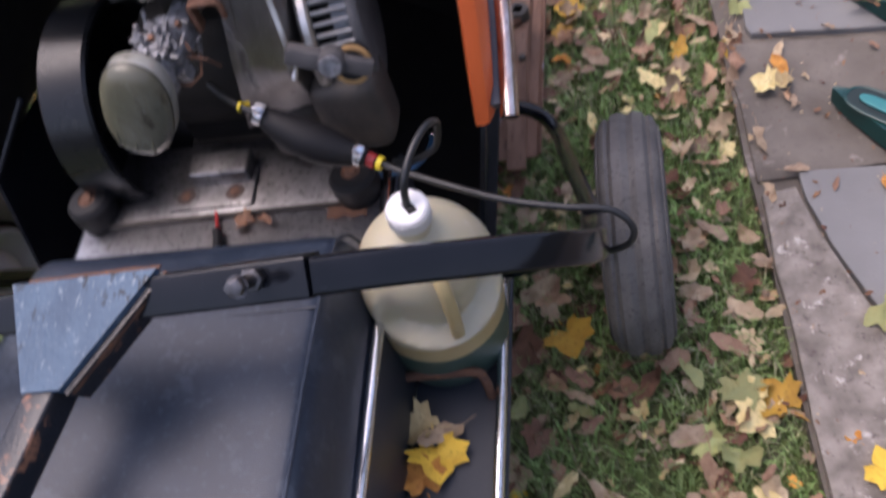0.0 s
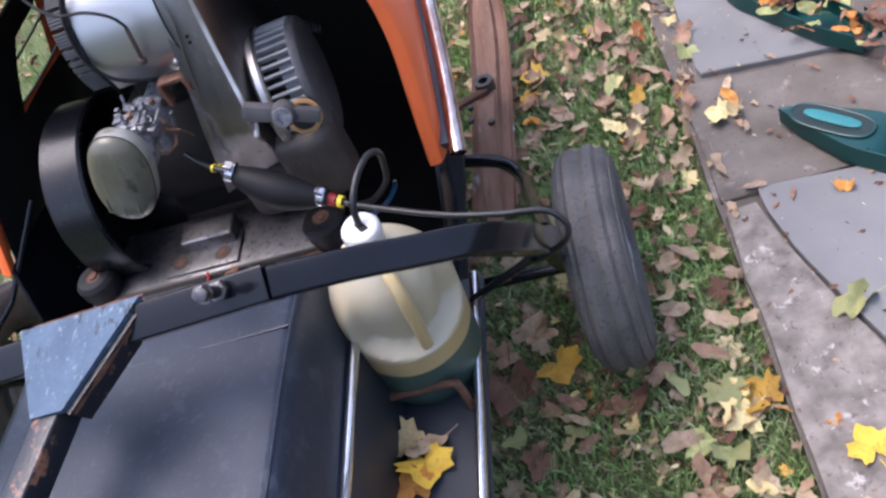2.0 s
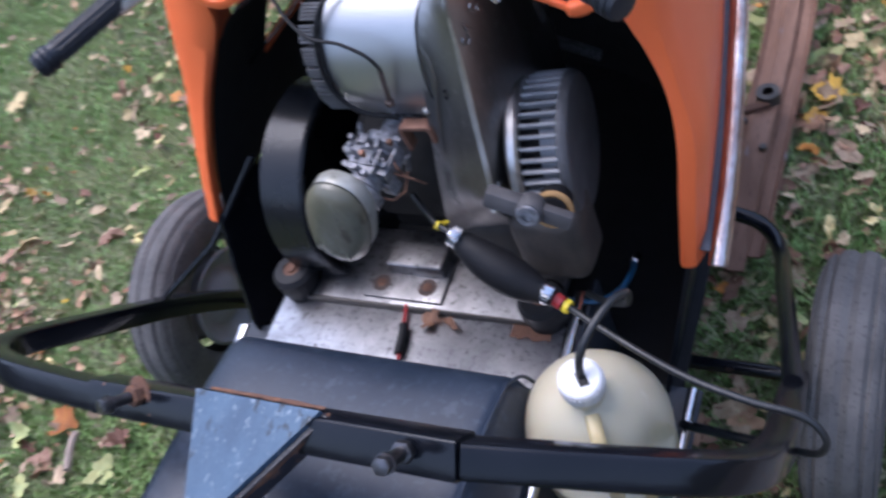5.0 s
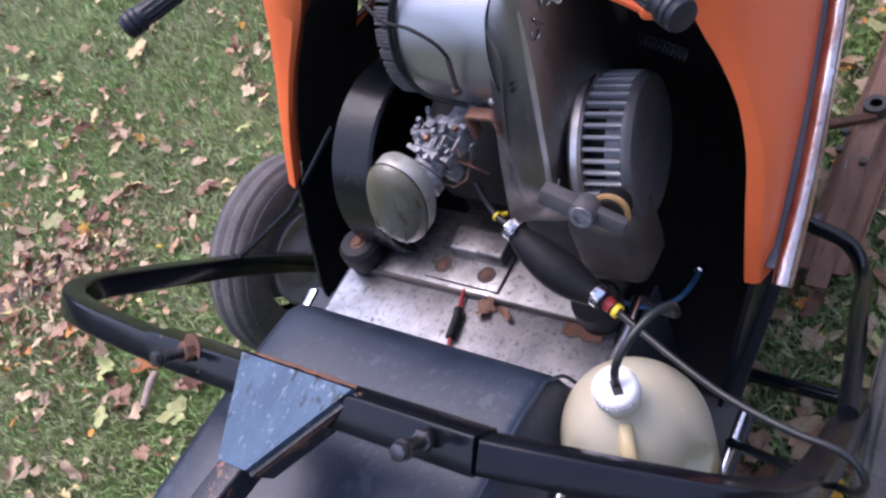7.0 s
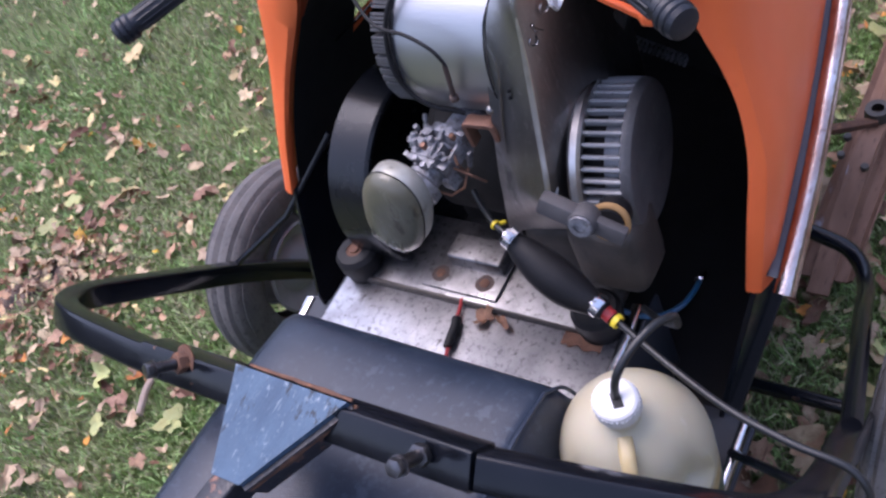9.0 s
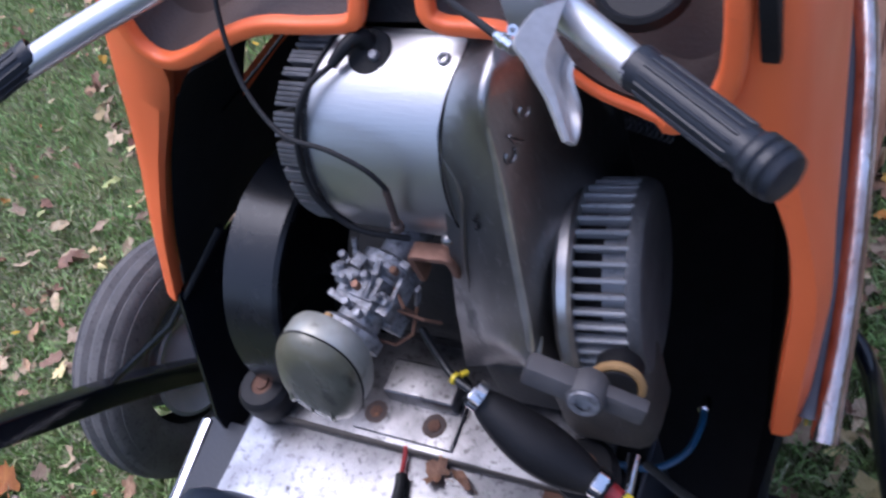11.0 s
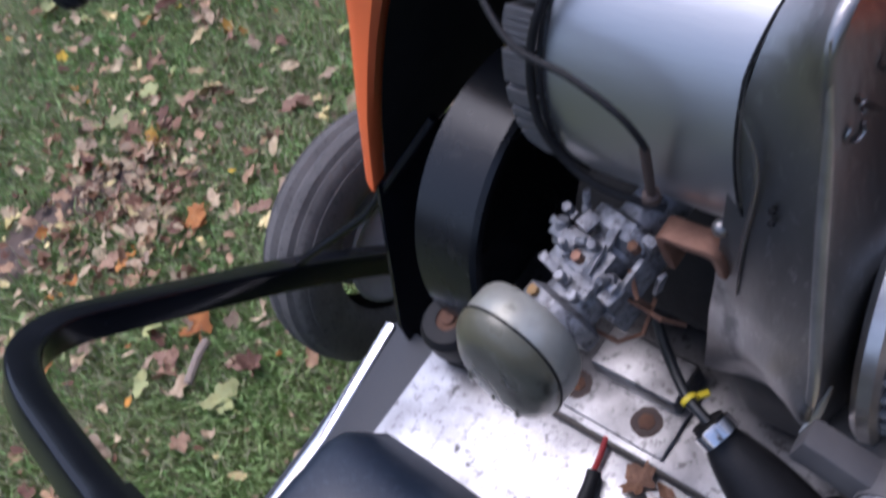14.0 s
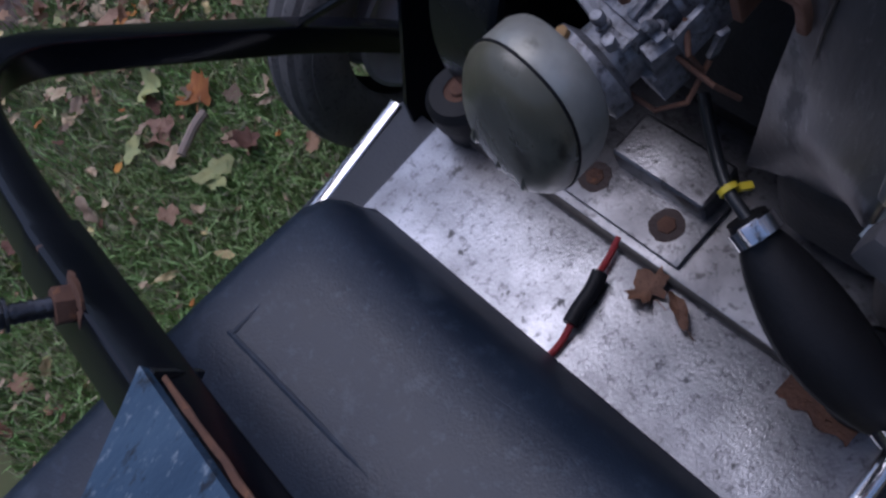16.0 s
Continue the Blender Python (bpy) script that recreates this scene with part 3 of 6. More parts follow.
def make_seat():
    seat = part("seat", _seat_mesh(), M_VINYL, sled, "black vinyl seat with stitched seams", angle=50)
    runs = [[(0.190, y, seat_top(y) - 0.002) for y in (-0.137, -0.2, -0.3, -0.42, -0.6, -0.9)],
            [(0.190, -0.137, seat_top(-0.137) - 0.002), (0.196, -0.116, 0.575), (0.202, -0.107, 0.535), (0.204, -0.103, 0.505)],
            [(-0.116, y, seat_top(y) - 0.0012) for y in (-0.165, -0.2, -0.233)],
            [(-0.120 + 0.062 * k, -0.233 + 0.0012 * k, seat_top(-0.233) - 0.0042 * math.sin(math.pi * (0.15 + 0.17 * k))) for k in range(6)],
            [(-0.116 + 0.055 * k, -0.167 + 0.006 * k, seat_top(-0.167 + 0.006 * k) - 0.0016) for k in range(5)]]
    for pts, r in zip(runs, (0.0022, 0.0020, 0.0014, 0.0022, 0.0011)):
        bm = bmesh.new()
        sweep(bm, smooth_path(pts, 6), circle(r, 8))
        part("seam", bm, M_VINYL, seat)


def seat_top(y):
    ys = [(-0.112, 0.548), (-0.118, 0.572), (-0.128, 0.592), (-0.145, 0.6035), (-0.2, 0.612), (-0.3, 0.618), (-0.42, 0.621), (-0.6, 0.624), (-1.2, 0.63)]
    for (a, za), (b, zb) in zip(ys, ys[1:]):
        if b <= y <= a:
            return za + (zb - za) * (a - y) / (a - b)
    return ys[0][1]


def _seat_mesh():
    bm = bmesh.new()
    rows = []
    ys = [-0.104, -0.106, -0.112, -0.118, -0.128, -0.145, -0.17, -0.2, -0.25, -0.3, -0.36, -0.42, -0.5, -0.6, -0.75, -0.95, -1.2]
    for k, y in enumerate(ys):
        z = (0.503 if k == 0 else 0.53 if k == 1 else seat_top(y))
        wide = 0.0 if y > -0.2 else 0.006 * min(1, (-0.2 - y) / 0.3)
        row = []
        L, R = -0.160 - wide * 0.6, 0.194 + wide
        base = 0.502
        prof = [(L - 0.012, base), (L - 0.012, base + 0.3 * (z - base)), (L - 0.008, base + 0.7 * (z - base)), (L - 0.003, z - 0.014), (L + 0.004, z - 0.004), (L + 0.016, z)]
        for i in range(1, 10):
            u = i / 10
            x = L + 0.016 + (R - L - 0.03) * u
            dip = -0.004 * math.sin(math.pi * u) * (1 if y < -0.2 else 0) + 0.003 * noise.noise((x * 9, y * 9, 2)) * (1 if y < -0.13 else 0)
            prof.append((x, z + dip))
        prof += [(R - 0.014, z), (R - 0.005, z - 0.004), (R + 0.003, z - 0.020), (R + 0.009, base + 0.5 * (z - base)), (R + 0.012, base + 0.2 * (z - base)), (R + 0.012, base)]
        rows.append([Vector((x, y, q)) for x, q in prof])
    grid_sheet(bm, rows)
    return bm


make_seat()

# ==== engine
PX, PY = 0.051, 0.120  # spark plug hole
SX, SY = 0.1085, 0.118  # stud
engine = thing("engine", "grimy single-cylinder fan-cooled engine in the cowl", "engine")
# oily metal, kept dark partly for the shadows low in the engine bay
M_DARKMETAL = mat("dark_oily_metal", (0.045, 0.042, 0.04), 0.52, 0.4, col2=(0.10, 0.085, 0.072), scale=30, amount=1.0, bump=0.4)
# near-black base holds the shade of the hollow behind the carburettor
M_BLOCK = mat("oily_crankcase_in_shade", (0.018, 0.0165, 0.015), 0.6, 0.1, col2=(0.009, 0.008, 0.007), scale=25, amount=1.0, bump=0.4, spec=0.25)


def make_engine():
    # mount bar, brackets and rubber mounts
    bm = bmesh.new()
    box(bm, (-0.185, -0.014, 0.5002), (0.185, 0.10, 0.5095), 0.0025)
    part("mount_plate", bm, M_ALUDARK, engine, "dull aluminium engine mount plate")
    bm = bmesh.new()
    sweep(bm, [Vector((-0.188, -0.016, 0.503)), Vector((0.19, -0.012, 0.503))], rrect(0.007, 0.012, 0.003))
    part("mount_rail", bm, M_DARKMETAL, engine)
    bm = bmesh.new()
    box(bm, (-0.072, -0.008, 0.510), (0.038, 0.05, 0.5145), 0.002)
    foot = part("foot_plate", bm, M_ALUDARK, engine)
    bm = bmesh.new()
    box(bm, (-0.047, 0.028, 0.508), (0.032, 0.066, 0.534), 0.005, None, 3)
    part("foot_casting", bm, M_ALUDARK, engine, "worn cast foot")
    for x, y in ((0.013, 0.012), (-0.052, 0.012)):
        bm = bmesh.new()
        lathe(bm, [(0.005, 0.0004), (0.009, 0.0003), (0.0122, 0.0002), (0.0128, -0.001)], pose(x, y, 0.5146), 22)
        for v in bm.verts:
            v.co.x += 0.0016 * noise.noise(v.co * 210)
            v.co.y += 0.0016 * noise.noise(v.co * 230 + Vector((4, 0, 0)))
        stain = part("stain", bm, M_DASH, foot, "dark oily ring round the bolt")
        bm = bmesh.new()
        prism(bm, hexagon(0.0070), 0.0018, pose(x, y, 0.5142, 0, 0, 17), bev=0.0008)
        part("bolt", bm, M_RUST, stain)
    for x in (-0.172, 0.172):
        bm = bmesh.new()
        lathe(bm, [(0.012, 0.016), (0.024, 0.015), (0.029, 0.009), (0.029, -0.008), (0.025, -0.022), (0.026, -0.026)], pose(x, 0.001, 0.527), 28)
        mount = part("rubber_mount", bm, M_RUBBER, engine, "round rubber mount with rusty bolt")
        bm = bmesh.new()
        lathe(bm, [(0.0, 0.017), (0.006, 0.017), (0.007, 0.0145), (0.0195, 0.0145), (0.020, 0.011), (0.02, 0.004)], pose(x, 0.001, 0.527), 20)
        part("bolt", bm, M_RUST, mount)
    # crankcase and dark lower end, their colours holding shade of the bay
    bm = bmesh.new()
    lathe(bm, [(0.0, -0.08), (0.07, -0.08), (0.085, -0.06), (0.085, 0.05), (0.06, 0.07), (0.0, 0.07)], Matrix.Translation((0.02, 0.15, 0.62)) @ pose(0, 0, 0, 0, 90, 0), 28)
    box(bm, (-0.06, 0.10, 0.515), (0.12, 0.26, 0.60), 0.01)
    part("crankcase", bm, M_BLOCK, engine)
    bm = bmesh.new()
    box(bm, (0.064, 0.050, 0.512), (0.150, 0.13, 0.60), 0.026, None, 4)
    part("lower_housing", bm, M_DARKMETAL, engine, "rounded oily lower engine housing")
    # return spring behind the fan
    a, b = Vector((0.115, 0.283, 0.677)), Vector((0.180, 0.311, 0.615))
    sm = along(a, b)
    ln = (b - a).length
    turns = 16
    bm = bmesh.new()
    sweep(bm, [sm @ Vector((0.0065 * math.cos(2 * math.pi * k / 10), 0.0065 * math.sin(2 * math.pi * k / 10), ln * k / (10 * turns))) for k in range(10 * turns + 1)], circle(0.0014, 5), up=(b - a).normalized())
    part("spring", bm, M_ZINC, engine, "dull steel return spring")
    # finned cylinder at the cover's end
    bm = bmesh.new()
    box(bm, (-0.010, 0.110, 0.69), (0.09, 0.25, 0.888), 0.02)
    part("cylinder", bm, M_BLOCK, engine)
    # silver sheet cover wrapped round the cylinder
    bm = bmesh.new()
    prof = [(0.068, 0.768), (0.057, 0.80), (0.057, 0.825), (0.064, 0.852), (0.080, 0.878), (0.102, 0.896), (0.125, 0.9045), (0.137, 0.907), (0.142, 0.903), (0.143, 0.87)]
    prof = [(p.x, p.y) for p in smooth_path([(a, b, 0) for a, b in prof], 8)]
    rows = []
    for y, z in prof:
        k = max(0.0, min(1.0, (y - 0.078) / 0.06)) if z > 0.85 else 0.0
        x0, x1 = 0.004 + 0.018 * k ** 1.5, 0.113 + 0.014 * k
        rows.append([Vector((x0 + (x1 - x0) * i / 12, y, z)) for i in range(13)])
    grid_sheet(bm, rows)
    fins = smooth_path([(a, b, 0) for a, b in prof], 1)
    run, step = 0.0, 0.0045
    for p, q in zip(fins[1:-20], fins[2:-19]):
        d = (q - p).normalized()
        run += (q - p).length
        if run < step:
            continue
        run -= step
        out = Vector((-d.y, d.x, 0))
        fm = Matrix(((1, 0, 0, -0.010 + 0.014 * max(0, min(1, (q.x - 0.078) / 0.06))), (0, d.x, out.x, q.x), (0, d.y, out.y, q.y), (0, 0, 0, 1)))
        fb = bmesh.new()
        box(fb, (-0.011, -0.0016, -0.03), (0.016, 0.0016, 0.0016), 0.0010, fm)
        part("cooling_fin", fb, M_FINS, engine)
    thicken(bm, 0.002)
    cover = part("cylinder_cover", bm, M_SILVER, engine, "brushed silver sheet metal cylinder cover", angle=50)
    bm = bmesh.new()
    seatm = Matrix.Translation((PX, PY, 0.9035)) @ Vector((0, -0.42, 0.9)).to_track_quat("Z", "Y").to_matrix().to_4x4()
    lathe(bm, [(0.0, 0.0010), (0.0152, 0.0010), (0.0160, 0.0013), (0.0166, 0.0008), (0.0170, -0.003)], seatm, 32)
    part("plug_hole", bm, M_BLACKIN, cover, "dark plug hole in the cover")
    bm = bmesh.new()
    sweep(bm, [Vector((0.1125 + 0.0135 * (max(0.0, min(1.0, (y - 0.078) / 0.06)) if z > 0.85 else 0.0), y - 0.001, z + 0.001)) for y, z in prof[:-16]], circle(0.0008, 8))
    part("gasket", bm, M_RUBBER, cover, "thin black gasket strip")
    bm = bmesh.new()
    lathe(bm, [(0.0028, 0.0), (0.0038, 0.0004), (0.0048, 0.0006), (0.0042, 0.0016), (0.0028, 0.0014)], look((SX, SY, 0.9035), (SX, SY + 0.1, 0.6)), 16)
    part("stud", bm, M_ZINC, cover)
    bm = bmesh.new()
    sweep(bm, [Vector((0.005 + 0.018 * (max(0.0, min(1.0, (y - 0.078) / 0.06)) if z > 0.85 else 0.0) ** 1.5, y - 0.002, z + 0.001)) for y, z in prof[:-16]], circle(0.0014, 8))
    part("edge_bead", bm, M_RUBBER, cover)
    # spark plug boot and lead
    bm = tube([(PX - 0.001, PY + 0.006, 0.895), (PX - 0.003, PY + 0.006, 0.908), (PX - 0.007, PY + 0.002, 0.9145), (PX - 0.014, PY - 0.007, 0.912), (PX - 0.022, PY - 0.016, 0.905)], 0.0072, 14, 5, [1.0 - 0.022 * k for k in range(21)])
    plug = part("plug_boot", bm, M_RUBBER, engine, "black rubber spark plug boot")
    bm = bmesh.new()
    lathe(bm, [(0.0, 0.003), (0.003, 0.0025), (0.0042, 0.0), (0.0042, -0.012)], pose(PX + 0.006, PY - 0.004, 0.905, 25, 0, 0), 14)
    part("plug_tip", bm, M_ZINC, plug)
    bm = tube([(PX - 0.021, PY - 0.015, 0.906), (0.014, 0.088, 0.899), (0.006, 0.074, 0.884), (0.001, 0.062, 0.86), (0.002, 0.052, 0.83), (0.012, 0.049, 0.805), (0.030, 0.050, 0.787), (0.06, 0.06, 0.77)], 0.0024, 10, 7)
    part("spark_lead", bm, M_RUBBER, engine)
    bm = tube([(-0.048, 0.118, 0.965), (-0.042, 0.096, 0.932), (-0.026, 0.074, 0.906), (0.006, 0.054, 0.888), (0.042, 0.049, 0.883), (0.067, 0.046, 0.871), (0.0765, 0.045, 0.857), (0.0772, 0.045, 0.850)], 0.0019, 10, 7)
    part("throttle_cable", bm, M_RUBBER, engine, "black throttle cable")
    bm = bmesh.new()
    lathe(bm, [(0.002, 0.0), (0.0026, 0.001), (0.0027, 0.042), (0.0046, 0.043), (0.0050, 0.048), (0.003, 0.050)], along((0.0772, 0.045, 0.852), (0.069, 0.046, 0.806)), 14)
    part("cable_end", bm, M_DASH, engine, "rusty brown cable sleeve")
    bm = bmesh.new()
    sweep(bm, smooth_path([(0.066, 0.051, 0.738), (0.0655, 0.0505, 0.764), (0.069, 0.050, 0.7705), (0.082, 0.050, 0.771), (0.095, 0.051, 0.7705), (0.0985, 0.0515, 0.764), (0.0985, 0.052, 0.750)], 3), rrect(0.0055, 0.015, 0.0012), up=(0, 1, 0))
    part("cable_bracket", bm, M_COPPER, engine, "rusty copper-coloured cable bracket")
    make_shroud()
    make_fan()
    make_clutch()
    make_carburettor()


M_FINS = mat("black_rubbery_fins", (0.035, 0.035, 0.037), 0.5, col2=(0.10, 0.10, 0.105), scale=40, amount=1.0, bump=0.3)


def make_shroud():
    bm = bmesh.new()
    left = [(0.130, 0.16, 0.918), (0.126, 0.134, 0.910), (0.119, 0.098, 0.897), (0.112, 0.071, 0.862), (0.104, 0.052, 0.80), (0.091, 0.048, 0.74), (0.078, 0.048, 0.69), (0.070, 0.049, 0.655), (0.052, 0.051, 0.58)]
    ridge = [(0.152, 0.165, 0.926), (0.150, 0.125, 0.921), (0.148, 0.083, 0.905), (0.150, 0.072, 0.862), (0.151, 0.057, 0.81), (0.155, 0.037, 0.762), (0.159, 0.020, 0.725), (0.156, 0.010, 0.688), (0.150, 0.050, 0.61)]
    right = [(0.176, 0.18, 0.924), (0.174, 0.162, 0.914), (0.173, 0.142, 0.895), (0.172, 0.132, 0.86), (0.168, 0.128, 0.80), (0.164, 0.095, 0.757), (0.163, 0.058, 0.722), (0.162, 0.040, 0.685), (0.160, 0.058, 0.62)]
    back = [(0.176, 0.22, z) for *_, z in right]
    lback = [(0.112, 0.16, z) for *_, z in left]
    rows = []
    for lb, l, r, q, b in zip(lback, left, ridge, right, back):
        l, r, q = Vector(l), Vector(r), Vector(q)
        m1 = l.lerp(r, 0.35) + Vector((0.0, 0.004, 0))
        m2 = l.lerp(r, 0.8) + Vector((0.0, 0.003, 0))
        m3 = r.lerp(q, 0.12) + Vector((0.001, -0.001, 0))
        rows.append([Vector(lb), l + Vector((0, 0.006, 0)), l, m1, m2, r, m3, r.lerp(q, 0.55), q, Vector(b)])
    fine = []
    cols = list(zip(*rows))
    cols = [smooth_path(c, 4) for c in cols]
    fine = list(zip(*cols))
    grid_sheet(bm, fine)
    for f in bm.faces:
        f.material_index = 0
    bm.edges.ensure_lookup_table()
    ridge_pts = {tuple(round(c, 6) for c in p) for p in cols[5]}
    sharp = [e for e in bm.edges if all(tuple(round(c, 6) for c in v.co) in ridge_pts for v in e.verts)]
    bmesh.ops.bevel(bm, geom=sharp, offset=0.0045, segments=4, affect="EDGES", profile=0.5)
    shroud = part("shroud", bm, M_CAST, engine, "polished cast aluminium air shroud", angle=28)
    bm = bmesh.new()
    bmesh.ops.create_uvsphere(bm, u_segments=16, v_segments=10, radius=0.005, matrix=pose(0.1005, 0.053, 0.788))
    part("boss", bm, M_CAST, shroud)
    for z in (0.812, 0.805):
        bm = bmesh.new()
        lathe(bm, [(0.0, 0.001), (0.0018, 0.001), (0.002, -0.001)], look((0.1275, 0.0575 - (0.812 - z) * 0.3, z), (0.1275, 0.2, z)), 8)
        part("pin_hole", bm, M_RUBBER, shroud)
    crease = [(0.113, 0.0685, 0.868), (0.122, 0.0615, 0.845), (0.121, 0.0555, 0.82), (0.114, 0.0515, 0.79), (0.108, 0.048, 0.76), (0.103, 0.0455, 0.73)]
    bm = bmesh.new()
    sweep(bm, smooth_path(crease, 4), circle(0.0015, 8), scale=[0.15 + 0.85 * min(1, k / 6, (20 - k) / 6) for k in range(21)])
    part("crease", bm, M_CAST, shroud, "raised seam on the shroud")
    # worn ridge; the brighter metal strip also draws the highlight along it
    bm = bmesh.new()
    sweep(bm, smooth_path([Vector(p) + Vector((0.0003, 0.0006, 0)) for p in ridge[2:8]], 5), [(a * 2.4, b) for a, b in circle(0.0013, 10)], up=(0.3, -1, 0.4), scale=[0.15 + 0.85 * min(1, k / 8, (25 - k) / 4) for k in range(26)])
    part("ridge", bm, M_POLISHED, shroud, "worn ridge with its highlight as a brighter strip")
    bm = bmesh.new()
    sweep(bm, [Vector((0.1575, 0.0085, 0.687)), Vector((0.1615, 0.020, 0.702)), Vector((0.1630, 0.030, 0.711))], [(a * 2.2, b) for a, b in circle(0.0013, 8)], up=(0.6, -0.6, 0.5), scale=[1.2, 0.9, 0.3])
    part("worn_corner", bm, M_POLISHED, shroud, "polished worn lower corner")
    # raised cast marks, as plain shapes
    nrm = Vector((0.945, -0.310, 0.100)).normalized()
    u = Vector((0.0085, 0.026, 0.020)).normalized()
    w = nrm.cross(u)
    for k, (c, ru, rw, a0, a1) in enumerate((((0.1535, 0.0831, 0.8546), 0.0050, 0.0050, 80, 350), ((0.1567, 0.0911, 0.8634), 0.0016, 0.0075, 60, 250), ((0.1560, 0.0915, 0.8590), 0.0014, 0.0050, 20, 170), ((0.1609, 0.1037, 0.8761), 0.0045, 0.0048, 70, 320))):
        pts = [Vector(c) + nrm * 0.0034 + u * ru * math.cos(a) + w * rw * math.sin(a) for a in [radians(a0 + (a1 - a0) * i / 12) for i in range(13)]]
        bm = bmesh.new()
        sweep(bm, pts, circle(0.0011, 6), up=nrm)
        part("cast_mark", bm, M_CAST, shroud, "raised cast mark")


M_FANCAP = mat("dusty_dark_cap", (0.11, 0.108, 0.11), 0.55, 0.2, col2=(0.06, 0.058, 0.06), scale=18, amount=1.0, bump=0.3, speck=(0.19, 0.185, 0.18), speck_scale=130, speck_mix=0.4)
M_DUSTY = mat("dusty_black_plastic", (0.045, 0.043, 0.045), 0.5, col2=(0.085, 0.08, 0.08), scale=30, amount=1.0, bump=0.2)
FAN = Matrix.Translation((0.165, 0.112, 0.672)) @ pose(0, 0, 0, 0, 0, 8) @ pose(0, 0, 0, 0, 90, 0)


def make_fan():
    # drum with its axis along x; local z runs outwards along x
    bm = bmesh.new()
    lathe(bm, [(0.070, -0.006), (0.083, -0.006), (0.0865, -0.002), (0.0865, 0.005), (0.083, 0.008), (0.074, 0.008)], FAN, 56)
    fan = part("fan_housing", bm, M_POLISHED, engine, "fan housing ring with a bright edge")
    bm = bmesh.new()
    lathe(bm, [(0.064, 0.046), (0.0780, 0.046), (0.0788, 0.049), (0.0775, 0.053), (0.0745, 0.0565), (0.068, 0.058), (0.058, 0.0575), (0.04, 0.057), (0.0, 0.057)], FAN, 56)
    part("fan_cap", bm, M_FANCAP, fan, "dusty dark grey fan cap")
    bm = bmesh.new()
    lathe(bm, [(0.056, 0.002), (0.056, 0.052)], FAN, 40)
    part("fan_core", bm, M_BLACKIN, fan)
    bm = bmesh.new()
    lathe(bm, [(0.064, 0.027), (0.067, 0.027), (0.067, 0.050)], FAN, 40)
    part("inner_ring", bm, M_FAN, fan)
    # slats on the rim, each its own bar
    for k in range(40):
        a = 2 * math.pi * k / 40
        bm = bmesh.new()
        box(bm, (0.0695, -0.0021, 0.004), (0.0792, 0.0021, 0.048), 0.0012, FAN @ pose(0, 0, 0, 0, 0, math.degrees(a)), 1)
        part("slat", bm, M_FAN, fan)
    # pull handle with its tan ring
    bm = bmesh.new()
    h = look((0.212, -0.010, 0.722), (0.20, 0.1, 0.69), -24)
    box(bm, (-0.046, -0.0095, -0.009), (0.010, 0.0095, 0.009), 0.004, h)
    box(bm, (0.004, -0.0085, -0.007), (0.042, 0.0085, 0.005), 0.003, h)
    lathe(bm, [(0.0, -0.010), (0.0135, -0.010), (0.0145, -0.007), (0.0145, 0.007), (0.0130, 0.0105), (0.0, 0.0105)], h, 24)
    handle = part("pull_handle", bm, M_DUSTY, engine, "dusty black starter pull handle")
    bm = bmesh.new()
    lathe(bm, [(0.006, 0.013), (0.011, 0.013), (0.012, 0.010), (0.012, 0.006)], h, 20)
    lathe(bm, [(0.0, 0.011), (0.0065, 0.011)], h, 20)
    part("cap_screw", bm, M_ZINC, handle)
    bm = bmesh.new()
    ring = look((0.222, 0.012, 0.694), (0.205, 0.1, 0.66))
    sweep(bm, [ring @ Vector((0.018 * math.cos(radians(a)), 0.018 * math.sin(radians(a)), 0)) for a in range(0, 361, 12)], circle(0.0036, 8), up=ring.to_3x3() @ Vector((0, 0, 1)), caps=False)
    part("ring", bm, M_BRASS, handle, "tan fibre ring")
    bm = bmesh.new()
    lathe(bm, [(0.0, 0.006), (0.015, 0.004), (0.018, -0.002), (0.018, -0.02)], ring, 24)
    part("pulley", bm, M_RUBBER, handle)
    # rope guide casting under the handle
    bm = bmesh.new()
    box(bm, (0.150, 0.018, 0.548), (0.232, 0.09, 0.655), 0.024, None, 4)
    part("guide_casting", bm, M_DARKMETAL, engine)


def make_clutch():
    c = Matrix.Translation((-0.172, 0.130, 0.580)) @ pose(0, 0, 0, 0, 90, 0)
    bm = bmesh.new()
    prof = [(0.0, 0.0), (0.124, 0.0), (0.131, 0.006), (0.131, 0.062), (0.128, 0.066), (0.122, 0.066), (0.119, 0.058), (0.108, 0.012), (0.0, 0.012)]
    lathe(bm, prof, c, 64)
    part("belt_guard", bm, mat("glossy_black_guard", (0.006, 0.007, 0.009), 0.2, col2=(0.013, 0.014, 0.016), scale=10, bump=0.08, rough2=0.34, spec=0.36, speck=(0.03, 0.03, 0.03), speck_scale=60, speck_cut=0.6), engine, "glossy black belt guard drum")
    bm = bmesh.new()
    box(bm, (-0.185, 0.085, 0.50), (-0.178, 0.11, 0.57), 0.002)
    part("guard_bracket", bm, M_BLACK, engine)


